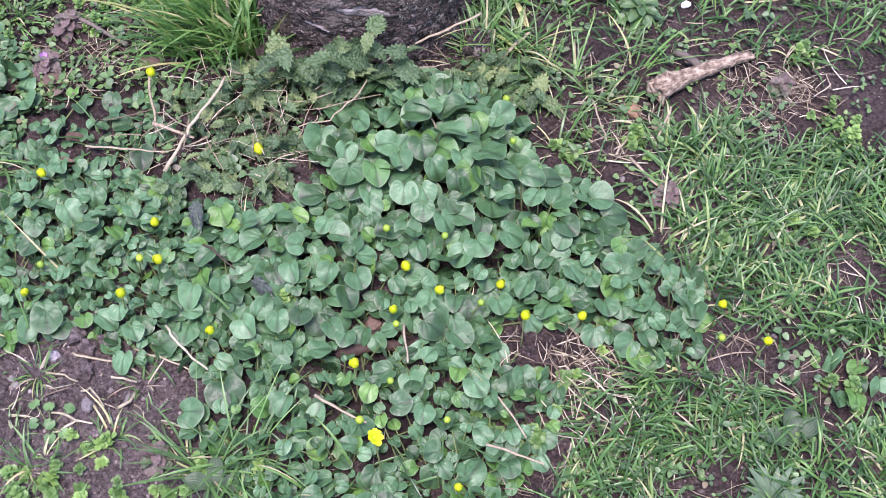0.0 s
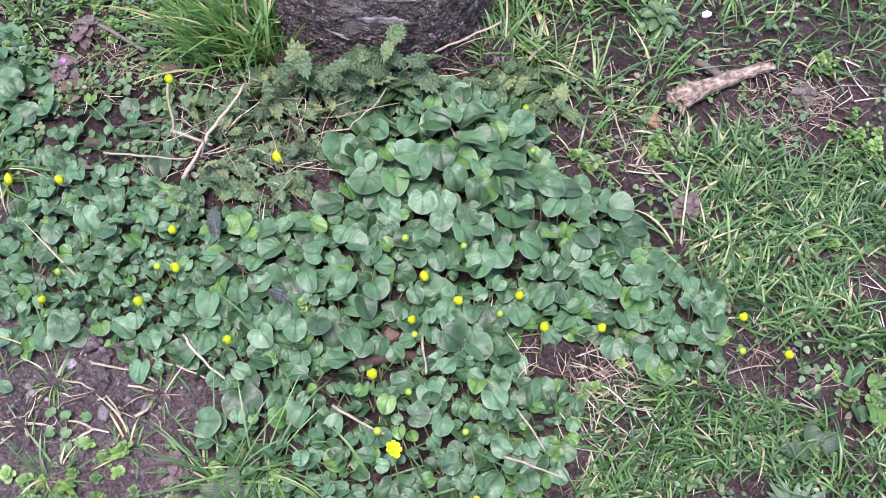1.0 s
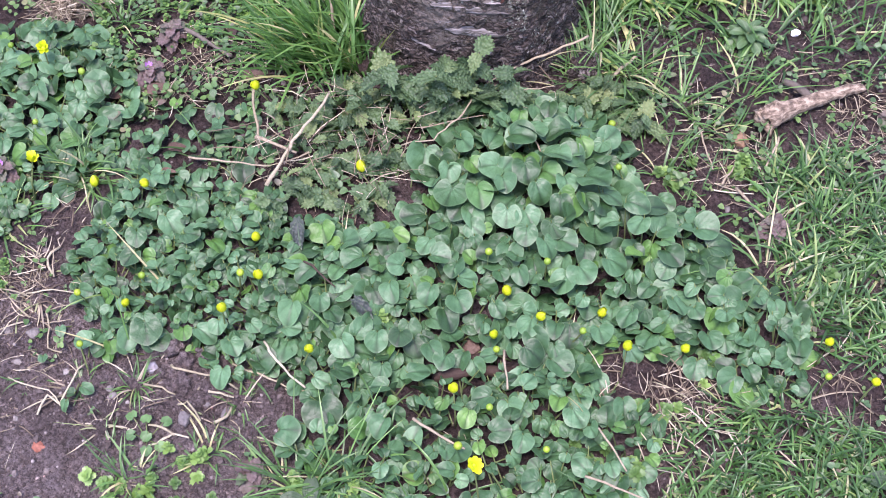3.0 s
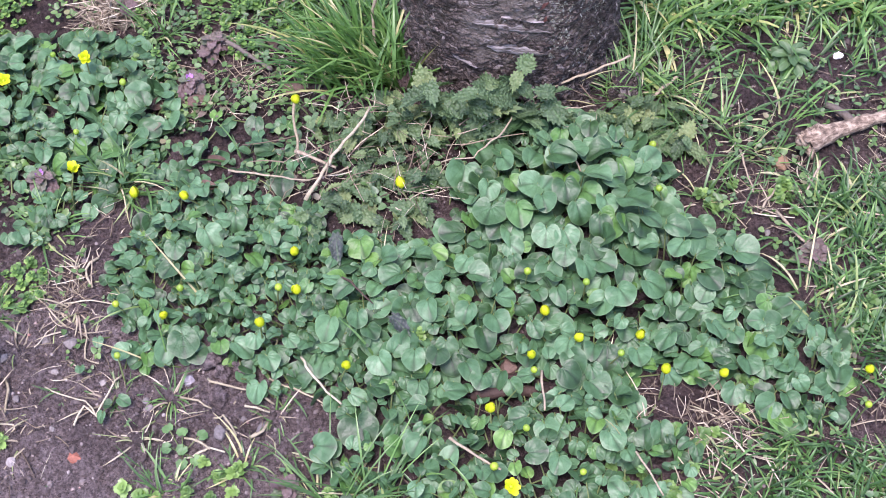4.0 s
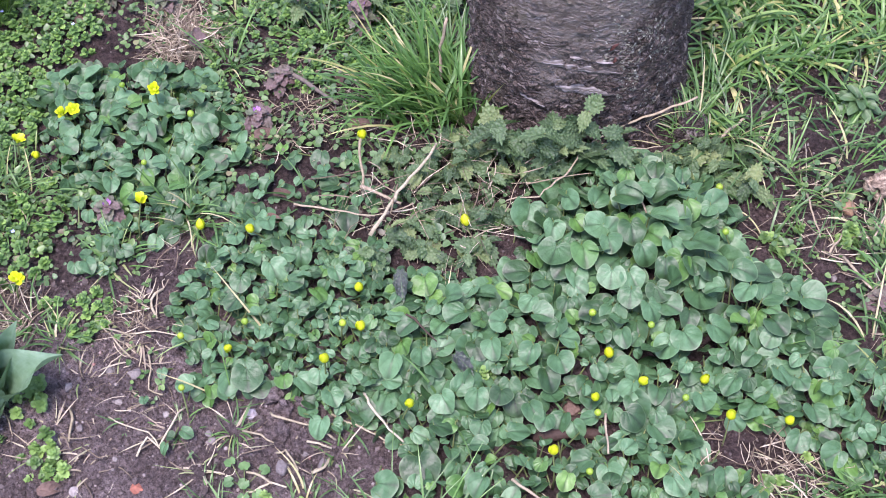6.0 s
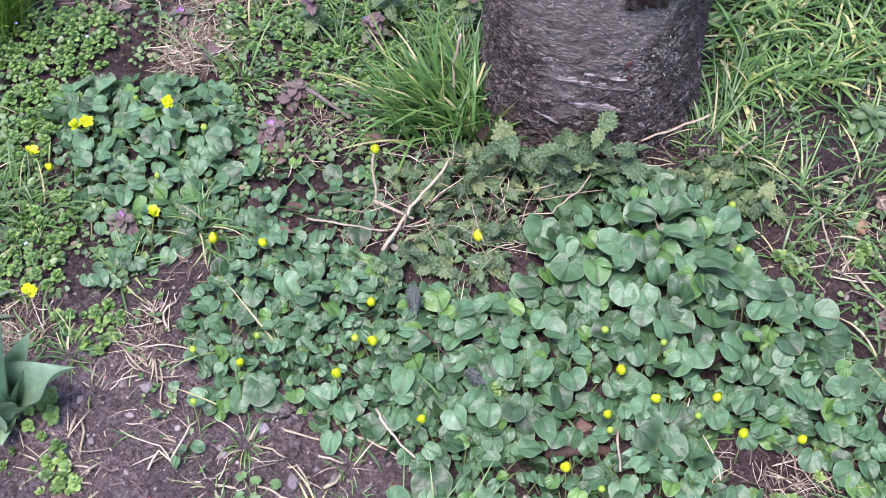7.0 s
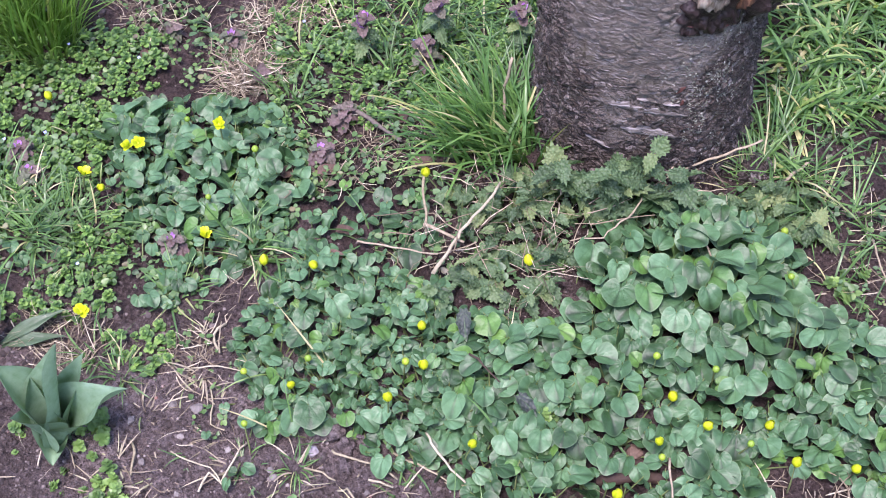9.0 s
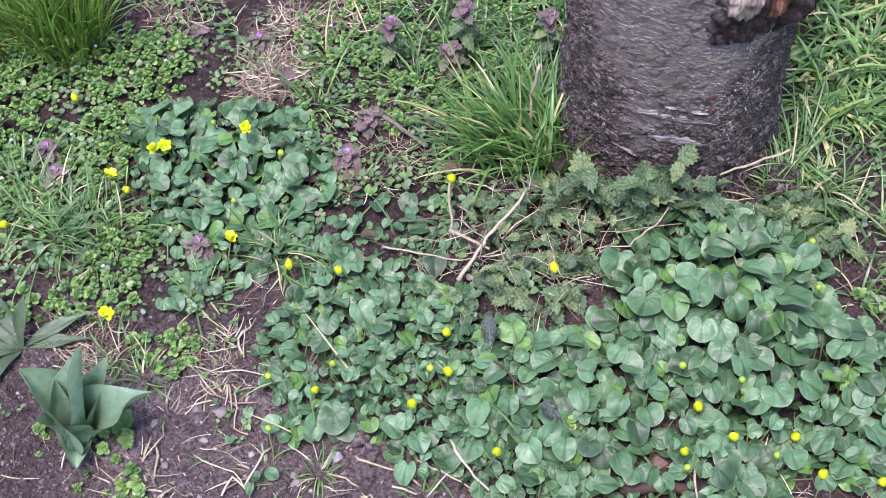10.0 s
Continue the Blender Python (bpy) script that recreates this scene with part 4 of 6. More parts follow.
meadow("grass", G_EAST, 0.0185, 21, 0.05, "lush green mixed grass beside the celandine patch", M_GRASS, width=0.0038, per=12)
meadow("grass", G_FRONT, 0.0155, 22, 0.043, "green grass with pale dry blades in front", M_GRASS, width=0.0034, per=12)
meadow("grass", G_TOP, 0.02, 23, 0.05, "thin trampled grass over dark soil", M_GRASS, width=0.004, per=4)
meadow("grass", G_BEHIND, 0.015, 24, 0.075, "thick green grass with yellowing blades behind the trunk", M_TURF_LIFTED, width=0.0062, per=6, lean=0.85)
meadow("grass", G_FAR, 0.04, 25, 0.05, "sparse grass behind the bed", M_GRASS, per=3)
meadow("grass", [(0.07, 1.3), (0.3, 1.14), (0.33, 1.3), (0.2, 1.36), (0.1, 1.37)], 0.045, 26, 0.045, "stray grass on the dark soil", M_GRASS, per=3)
meadow("grass", [(-1.25, 1.1), (-0.86, 1.1), (-0.92, 1.3), (-1.05, 1.42), (-1.25, 1.42)], 0.03, 28, 0.04, "short thin grass among the speedwell", M_GRASS, width=0.003, per=3)
meadow("grass", [(-0.6, 1.33), (-0.42, 1.33), (-0.42, 1.6), (-0.9, 1.64), (-0.68, 1.46)], 0.034, 29, 0.045, "thin grass between weeds and litter", M_GRASS, width=0.003, per=3)
meadow("grass", [(-0.26, 0.6), (0.1, 0.6), (0.13, 0.76), (-0.05, 0.7), (-0.22, 0.8)], 0.03, 30, 0.075, "green grass blades through the celandine leaves", M_GRASS, per=4)
meadow("grass", [(-0.52, 1.5), (-0.36, 1.5), (-0.3, 1.56), (-0.28, 1.9), (-0.62, 1.9)], 0.022, 38, 0.075, "tall green grass behind the tuft", M_GRASS, width=0.0036, per=8)
# rough turf all round the bed
TURF_RING = [(-3.0, -0.9), (2.4, -0.9), (2.4, 3.4), (-3.0, 3.4)]
rough, rt = Heap(), random.Random(27)
for x, y in scatter(TURF_RING, 0.045, 27, 20):
    far = math.hypot(x + 0.25, (y - 1.15) * 1.1)
    if (-1.22 < x < 0.75 and 0.62 < y < 1.72) or noise.noise(Vector((x * 2.4, y * 2.4, 6.1))) < -0.22 or rt.random() > 3.4 - 1.3 * far:
        continue
    yaw0 = rt.uniform(0, 6.28)
    for _ in range(rt.randint(3, 7)):
        grass_blade(rough, rt, x + rt.gauss(0, 0.014), y + rt.gauss(0, 0.014), max(0.025, rt.gauss(0.065, 0.022)), rt.uniform(0.003, 0.006), abs(rt.gauss(0.7, 0.3)), yaw0 + rt.gauss(0, 1.3), rt.uniform(0.1, 1.3))
tagged(new("rough_turf", rough.mesh("rough_turf", M_TURF_LIFTED)), "rough yellowing grass round the flower bed", "grass", kind="stuff")


BLADES = []
for i in range(18):
    h = Heap()
    grass_blade(h, random.Random(i), 0, 0, 1.0, 0.03, 0.0, 0.0, 0.1 + 0.09 * i, z=0.0)
    BLADES.append(h)
BLADE_TUFT = [h.mesh("blade", M_TUFT) for h in BLADES]
BLADE_SPRIG = [h.mesh("blade", M_BLADE) for h in BLADES]
BLADE_DRY = [h.mesh("blade", M_DRY) for h in BLADES]
BLADE_CLUMP = [h.mesh("blade", M_CLUMP) for h in BLADES[:9]]


def tuft(x, y, n, length, spread, lean, seed, label, width=0.004, bias=None, small=False, group="grass tufts", kind=None):
    r = random.Random(seed)
    ob = thing("grass_tuft", (x, y, ground_height(x, y)), label, "grass", group)
    for _ in range(n):
        a, d = r.uniform(0, 6.28), spread * math.sqrt(r.random())
        yaw = a + r.gauss(0, 0.6) if bias is None else bias + r.gauss(0, 1.1)
        l = max(0.015, r.gauss(length, length * 0.28))
        w = width * r.uniform(0.6, 1.3) / 0.03
        m = Matrix.Translation((d * math.cos(a), d * math.sin(a), -0.004)) @ Matrix.Rotation(yaw, 4, 'Z') @ Matrix.Rotation(min(1.3, abs(r.gauss(lean, 0.22))), 4, 'Y') @ Matrix.Diagonal((l, w, l, 1))
        piece("blade", r.choice(kind or (BLADE_SPRIG if small else BLADE_TUFT)), ob, m)
    return ob


tuft(-0.325, 1.425, 170, 0.125, 0.045, 0.36, 31, "large tuft of long green grass beside the trunk", 0.0046, bias=2.6)
tuft(-0.365, 1.41, 140, 0.128, 0.05, 0.48, 32, "arching green grass tuft at the foot of the trunk", 0.0043, bias=3.1)
tuft(-0.29, 1.40, 40, 0.095, 0.02, 0.2, 33, "upright green grass tuft against the bark", 0.005)
tuft(-1.075, 1.505, 290, 0.145, 0.055, 0.1, 34, "dense upright clump of thin dark green blades", 0.0042, kind=BLADE_CLUMP)
tuft(-1.165, 1.52, 240, 0.14, 0.065, 0.14, 35, "dense clump of thin dark green blades", 0.0042, kind=BLADE_CLUMP)
SPRIGS = [(-0.93, 1.18, 50, 0.075), (-0.965, 1.15, 46, 0.07), (-0.9, 1.13, 36, 0.06), (-0.99, 1.2, 36, 0.07), (-0.74, 1.09, 26, 0.06), (-0.645, 1.16, 26, 0.06), (0.05, 1.415, 40, 0.08), (0.1, 1.425, 40, 0.09), (0.02, 1.395, 16, 0.06), (-0.42, 1.36, 24, 0.06), (-0.669, 1.168, 26, 0.07), (-0.784, 0.952, 36, 0.04), (-0.661, 1.446, 30, 0.08), (-0.632, 1.185, 18, 0.07), (-0.285, 0.718, 40, 0.1), (-0.239, 0.742, 26, 0.1),
          (-0.494, 0.717, 30, 0.05), (-0.661, 1.545, 24, 0.07), (-0.309, 0.739, 20, 0.06), (-0.825, 0.975, 22, 0.05), (-0.492, 1.219, 10, 0.05),
          (-1.035, 1.2, 30, 0.08), (-0.99, 1.14, 30, 0.09), (-0.895, 1.169, 16, 0.06), (-1.06, 1.224, 30, 0.07), (0.187, 1.37, 24, 0.08), (0.219, 1.325, 20, 0.07),
          (0.13, 1.38, 30, 0.09), (-0.96, 0.7, 24, 0.05), (-0.41, 0.76, 24, 0.04), (0.16, 1.24, 16, 0.06), (0.3, 1.09, 20, 0.09), (0.245, 1.33, 14, 0.06), (0.28, 1.39, 14, 0.07), (0.21, 1.25, 14, 0.05), (-0.46, 1.44, 20, 0.07), (-0.53, 1.5, 18, 0.07), (-0.6, 1.6, 20, 0.08), (-0.4, 1.5, 24, 0.1), (0.06, 1.47, 30, 0.1), (0.04, 1.43, 22, 0.08)]
for i, (x, y, n, l) in enumerate(SPRIGS):
    tuft(x, y, n, l, 0.016, 0.7, 40 + i, "small sprig of green grass on the soil", 0.003, small=True, group="grass sprigs")
for i, (x, y, n, l) in enumerate([(-0.518, 0.847, 30, 0.034), (-0.508, 0.727, 34, 0.036), (-0.381, 0.841, 20, 0.032), (-0.363, 0.793, 22, 0.034), (-0.53, 0.76, 18, 0.03), (-0.655, 0.845, 12, 0.022), (-0.585, 0.845, 16, 0.028)]):
    tuft(x, y, n, l, 0.012, 0.85, 140 + i, "short star-shaped green grass sprig on bare soil", 0.0024, small=True, group="star sprigs")
    tuft(x, y, 6, l, 0.008, 1.1, 150 + i, "withered pale grass sprig on the soil", 0.0022, group="withered sprigs", kind=BLADE_DRY)
DRY_SPOTS = [(-0.522, 0.835), (-0.607, 0.878), (-0.668, 0.94), (-0.68, 0.893), (-0.735, 0.9), (-0.455, 0.823), (-0.39, 0.83), (-0.55, 0.785), (-0.69, 0.77), (-0.75, 0.82),
             (-0.675, 1.02), (-0.672, 0.965), (-0.6, 0.835), (-0.755, 0.785), (-0.685, 0.81), (-0.87, 0.965), (-0.64, 0.93), (0.2, 0.885), (0.235, 0.875), (0.17, 0.79), (0.26, 1.23)]
for i, (x, y) in enumerate(DRY_SPOTS):
    tuft(x, y, 11, 0.04, 0.01, 1.15, 160 + i, "withered pale grass sprig on the soil", 0.0024, group="withered sprigs", kind=BLADE_DRY)
for i in range(70):
    p = (rnd.uniform(-0.62, 0.33), rnd.uniform(0.65, 1.3))
    if inside(MAT, *p):
        tuft(p[0], p[1], 3, 0.085, 0.01, 0.6, 90 + i, "single green grass blades among leaves", 0.0035, small=True, group="blades among leaves") if i % 3 == 0 else None

# ---- wrinkled dead-nettle leaves at the foot of the trunk ----
NET = [blade_mesh("nettle_leaf", M_NETTLE, 1.0, rnd.uniform(0.7, 0.88), 0.3, rnd.uniform(0.0, 0.35), rnd.uniform(0.1, 0.4), 0.03, 0.2, teeth=15, tooth=0.26, seed=50 + i, seg=60, crease=rnd.uniform(0.0, 0.4)) for i in range(6)]
NETTLE = [(-0.37, 1.13), (-0.344, 1.21), (-0.401, 1.26), (-0.396, 1.322), (-0.303, 1.345), (-0.207, 1.35), (-0.127, 1.35), (-0.06, 1.345), (-0.136, 1.31),
          (-0.21, 1.273), (-0.201, 1.197), (-0.239, 1.134)]


def nettle(x, y, height, size, seed, pairs=3):
    r = random.Random(seed)
    g = ground_height(x, y)
    ob = thing("nettle_plant", (x, y, g), "grey-green wrinkled toothed nettle leaves at the trunk", "plant", "nettle plants by the trunk")
    lx, ly = r.gauss(0, 0.15) * height, r.gauss(-0.2, 0.15) * height
    stem = Heap()
    stem.add(*tube([(0, 0, -0.004), (lx * 0.4, ly * 0.4, height * 0.5), (lx, ly, height)], [0.0018, 0.0015, 0.001], 5))
    part("stem", stem, M_STALK, ob)
    a = r.uniform(0, 6.28)
    for k in range(pairs):
        u = 1 - k / (pairs + 0.5)
        for side in (0, math.pi):
            s = size * (0.6 + 0.5 * k / max(1, pairs - 1)) * r.uniform(0.7, 1.1)
            piece("leaf", r.choice(NET), ob, turned(lx * u, ly * u, height * u, a + side + r.gauss(0, 0.35), r.gauss(0.15, 0.4), r.gauss(0, 0.4), s))
        a += math.pi / 2


for i, (x, y) in enumerate(scatter(NETTLE, 0.0262, 61)):
    nettle(x, y, rnd.uniform(0.02, 0.055), rnd.uniform(0.022, 0.036), 400 + i, rnd.choice((2, 3)))
for i, (x, y, h) in enumerate([(-0.13, 1.34, 0.15), (-0.105, 1.335, 0.125), (-0.2, 1.34, 0.13), (-0.235, 1.335, 0.11), (-0.16, 1.33, 0.11), (-0.15, 1.325, 0.085), (-0.20, 1.32, 0.075), (-0.255, 1.33, 0.06), (-0.17, 1.31, 0.06), (-0.29, 1.305, 0.06), (0.09, 1.34, 0.05), (0.13, 1.33, 0.045), (0.05, 1.35, 0.045), (0.02, 1.35, 0.05), (0.075, 1.385, 0.05), (0.11, 1.375, 0.04)]):
    nettle(x, y, h, 0.05 if h > 0.1 else 0.04, 470 + i, 4 if h > 0.1 else 3)

# ---- purple dead-nettle ----
PUR = [blade_mesh("purple_leaf", M_PURPLE, 1.0, 0.86, 0.2, 0.3, 0.3, 0.05, 0.1, teeth=11, tooth=0.16, seed=80 + i, seg=44) for i in range(4)]
PETAL_LILAC = blade_mesh("floret", M_LILAC, 0.011, 0.006, 0.0, 0.3, -0.4, seed=3, seg=10)
DEADNETTLE = [(-0.589, 1.342, 0.046), (-0.764, 1.155, 0.05), (-1.004, 1.241, 0.046), (-1.032, 1.279, 0.046), (-0.777, 1.546, 0.046), (-0.715, 1.479, 0.04), (-0.879, 1.553, 0.04),
              (-0.571, 1.424, 0.04), (0.312, 1.153, 0.035), (-0.346, 0.736, 0.03), (0.492, 1.366, 0.03), (-0.455, 1.588, 0.12), (-0.564, 1.546, 0.1), (-0.33, 1.6, 0.1), (-0.47, 1.55, 0.06)]
for i, (x, y, h) in enumerate(DEADNETTLE):
    h = 0.7 * h if h < 0.055 else h
    r = random.Random(500 + i)
    g = ground_height(x, y)
    ob = thing("purple_deadnettle", (x, y, g), "small purple-leaved dead-nettle with lilac florets" if h > 0.0315 else "low dull purple dead-nettle shoot on soil", "plant", "purple dead-nettles")
    stem = Heap()
    stem.add(*tube([(0, 0, -0.004), (0, 0, h)], [0.002, 0.0015], 5))
    part("stem", stem, M_STALK, ob)
    for k in range(4):
        for q in range(3 if k else 4):
            piece("leaf", r.choice(NET if k > 1 and h > 0.08 else PUR), ob, turned(0, 0, h * (1 - 0.16 * k), q * (1.57 if k == 0 else 2.09) + k * 0.9 + r.gauss(0, 0.2), -0.25 + 0.16 * k, r.gauss(0, 0.25), r.uniform(0.014, 0.019) * (1 + 0.22 * k)))
    if h > 0.0315:
        for q in range(9 if h > 0.08 else 4):
            piece("floret", PETAL_LILAC, ob, turned(0, 0, h * (0.93 - 0.02 * q), q * 1.25 + r.random(), -0.6, 0, 1.5 if h > 0.08 else 1.0))

# ---- speedwell carpet ----
def sprig_leaves(heap, r, x, y, size, n=4):
    z0 = ground_height(x, y) + r.uniform(0.006, 0.03)
    for k in range(n):
        for q in range(4):
            a = q * math.pi / 2 + k * 0.78 + r.gauss(0, 0.15)
            s = size * (0.38 + 0.22 * k) * r.uniform(0.85, 1.15)
            m = turned(x, y, z0 - 0.003 * k, a, -0.7 + 0.27 * k, r.gauss(0, 0.2), s)
            vs = [(0, 0, 0), (0.5, 0, -0.04), (0.22, -0.42, 0.08), (0.42, -0.36, 0.07), (0.6, -0.48, 0.1), (0.74, -0.32, 0.06), (0.95, -0.3, 0.06), (0.92, -0.1, 0.02), (1.06, 0, 0.02),
                  (0.92, 0.1, 0.02), (0.95, 0.3, 0.06), (0.74, 0.32, 0.06), (0.6, 0.48, 0.1), (0.42, 0.36, 0.07), (0.22, 0.42, 0.08)]
            heap.add(vs, [(1, 2 + e, 3 + e) for e in range(12)] + [(0, 2, 1), (0, 1, 14)], m)


V_BACK = [(-1.35, 1.40), (-1.163, 1.48), (-1.025, 1.54), (-0.89, 1.56), (-0.812, 1.5), (-0.93, 1.4), (-0.91, 1.241), (-0.982, 1.18), (-1.092, 1.1), (-1.35, 1.15)]
V_SIDE = [(-1.15, 1.067), (-0.949, 1.2), (-0.83, 1.2), (-0.84, 1.112), (-0.83, 1.043), (-0.908, 1.012), (-1.1, 0.996)]
V_SMALL = [(-0.787, 0.965), (-0.82, 1.0), (-0.745, 1.035), (-0.702, 0.993), (-0.744, 0.96)]
V_MID = [(-0.74, 1.75), (-0.32, 1.75), (-0.33, 1.6), (-0.42, 1.5), (-0.55, 1.40), (-0.64, 1.37), (-0.68, 1.43), (-0.72, 1.5)]
V_SPRIGS = [(-0.483, 0.711), (-0.428, 0.744), (-0.339, 0.697), (-0.297, 0.722), (-0.241, 0.72), (-0.442, 0.686), (-0.523, 0.713), (-0.49, 0.684), (-0.384, 0.692),
            (-0.21, 0.972), (-0.806, 0.779), (-0.753, 0.781), (-0.89, 0.85), (-0.80, 0.868), (-0.785, 0.863), (0.273, 1.251), (0.285, 1.246), (0.168, 1.241), (0.57, 1.3),
            (0.376, 1.105), (0.535, 1.436), (0.163, 0.853), (0.126, 0.78), (0.069, 0.801), (-0.755, 0.782), (-0.736, 0.769),
            (-0.49, 0.695), (0.55, 1.29), (0.58, 1.27), (0.5, 1.12), (0.52, 0.86), (0.22, 0.93)]
speed, dots = Heap(), Heap()
rs = random.Random(77)
for poly, sp, size in ((V_BACK, 0.0125, 0.0095), (V_SIDE, 0.014, 0.009), (V_SMALL, 0.014, 0.0095), (V_MID, 0.015, 0.009)):
    for x, y in scatter(poly, sp, 70):
        if noise.noise(Vector((x * 8, y * 8, 3.3))) > (0.1 if poly is V_SIDE else -0.3):
            sprig_leaves(speed, rs, x, y, size * rs.uniform(0.8, 1.3))
            if rs.random() < 0.022 and poly is not V_SMALL:
                z = ground_height(x, y) + 0.036
                for q in range(4):
                    m = turned(x, y, z, q * 1.57, -0.2, 0, 0.0032)
                    dots.add([(0, 0, 0), (0.6, -0.5, 0), (1, 0, 0), (0.6, 0.5, 0)], [(0, 1, 2, 3)], m)
tagged(new("speedwell_carpet", speed.mesh("speedwell_carpet", M_VERON)), "light green speedwell carpet of tiny round toothed leaves", "ground cover", kind="stuff")
tagged(new("speedwell_flowers", dots.mesh("speedwell_flowers", M_BLUE)), "tiny pale blue speedwell flowers in the carpet", "flower", kind="stuff")
SHOOTS = []
for i in range(6):
    h = Heap()
    sprig_leaves(h, rs, 0, 0, 0.009)
    z0 = ground_height(0, 0)
    h.verts = [(x, y, z - z0) for x, y, z in h.verts]
    SHOOTS.append(h.mesh("shoot", M_SHOOT))
for i, (x, y) in enumerate(V_SPRIGS):
    ob = thing("weed_sprig", (x, y, ground_height(x, y)), "small light green weed sprig on the soil", "weed", "weed sprigs")
    for _ in range(rs.randint(4, 9)):
        tagged(piece("shoot", rs.choice(SHOOTS), ob, turned(rs.gauss(0, 0.013), rs.gauss(0, 0.013), -0.004, rs.uniform(0, 6.28), rs.gauss(0, 0.3), rs.gauss(0, 0.3), rs.uniform(0.8, 1.35))), kind="stuff")

# ---- mixed low weeds over the open soil ----
def weed_leaf(heap, r, x, y, s):
    k = 9
    vs, fs = [(0.5, 0, 0)], []
    for i in range(k):
        t = 2 * math.pi * i / k
        q = 1 - 0.4 * math.exp(-((t - math.pi) / 0.5) ** 2)
        vs.append((0.5 + 0.5 * q * math.cos(t), 0.34 * q * math.sin(t) * (1 - 0.25 * math.cos(t)), 0.1 * abs(math.sin(t))))
    fs = [(0, 1 + i, 1 + (i + 1) % k) for i in range(k)]
    z, a = ground_height(x, y) + r.uniform(0.004, 0.02), r.uniform(0, 6.28)
    for q in range(r.choice((1, 2, 3, 4))):
        m = turned(x, y, z + r.gauss(0, 0.002), a + q * 1.8 + r.gauss(0, 0.3), r.gauss(0.0, 0.3), r.gauss(0, 0.3), s * r.uniform(0.6, 1.0))
        heap.add(vs, fs, m, [(math.atan2(vy, vx) / math.pi + 0.5, 0.5) for vx, vy, vz in vs])


W_NORTH = [(-1.3, 1.62), (-0.33, 1.62), (-0.36, 1.43), (-0.42, 1.34), (-0.5, 1.3), (-0.56, 1.2), (-0.62, 1.16), (-0.75, 1.05), (-0.9, 1.02), (-1.3, 1.02)]
W_EAST = [(0.06, 1.65), (0.7, 1.65), (0.7, 0.6), (0.12, 0.6), (0.2, 0.85), (0.38, 0.95), (0.3, 1.1), (0.14, 1.25), (0.09, 1.37)]
W_WEST = [(-1.0, 0.65), (-0.28, 0.65), (-0.33, 0.76), (-0.55, 0.8), (-0.7, 0.8), (-1.0, 0.9)]
W_TRUNK = [(-0.44, 1.34), (-0.3, 1.37), (-0.24, 1.33), (0.05, 1.38), (0.16, 1.37), (0.08, 1.3), (-0.2, 1.25), (-0.25, 1.13), (-0.4, 1.17), (-0.5, 1.2)]
weeds, young = Heap(), Heap()
rw = random.Random(33)
W_RING = [(-2.2, 0.0), (1.8, 0.0), (1.8, 2.6), (-2.2, 2.6)]
for x, y in scatter(W_RING, 0.05, 35, 20):
    if not (-1.1 < x < 0.7 and 0.62 < y < 1.65) and noise.noise(Vector((x * 4, y * 4, 2.1))) > -0.1:
        weed_leaf(young, rw, x, y, rw.uniform(0.01, 0.03))
W_GAP = [(-0.74, 0.9), (-0.62, 0.87), (-0.62, 1.15), (-0.68, 1.1), (-0.78, 1.02)]
W_SOIL = [(0.08, 1.37), (0.14, 1.22), (0.3, 1.1), (0.35, 1.3), (0.6, 1.35), (0.6, 1.5), (0.1, 1.45)]
for poly, sp, cut, lo, hi in ((W_NORTH, 0.013, -0.05, 0.007, 0.015), (W_EAST, 0.02, 0.08, 0.007, 0.015), (W_GAP, 0.02, 0.1, 0.006, 0.013), (W_SOIL, 0.034, 0.05, 0.006, 0.014)):
    for x, y in scatter(poly, sp, 36):
        if noise.noise(Vector((x * 13, y * 13, 5.1))) > cut and not inside(MAT, x, y) and math.hypot(x - TX, y - TY) > 0.185:
            weed_leaf(young, rw, x, y, rw.uniform(lo, hi))
tagged(new("young_weeds", young.mesh("young_weeds", M_YOUNG)), "scattered light green young weeds over the soil", "weeds", kind="stuff")
for poly, sp, cut, lo, hi in ((W_NORTH, 0.014, 0.0, 0.007, 0.019), (W_EAST, 0.019, 0.08, 0.007, 0.016), (W_WEST, 0.02, 0.18, 0.006, 0.013), (W_TRUNK, 0.014, -0.2, 0.008, 0.018)):
    for x, y in scatter(poly, sp, 34):
        if noise.noise(Vector((x * 10, y * 10, 9.1))) > cut and not inside(MAT, x, y) and math.hypot(x - TX, y - TY) > 0.19:
            weed_leaf(weeds, rw, x, y, rw.uniform(lo, hi))
tagged(new("low_weeds", weeds.mesh("low_weeds", M_WEED)), "low mixed weeds with small round leaves over the soil", "weeds", kind="stuff")

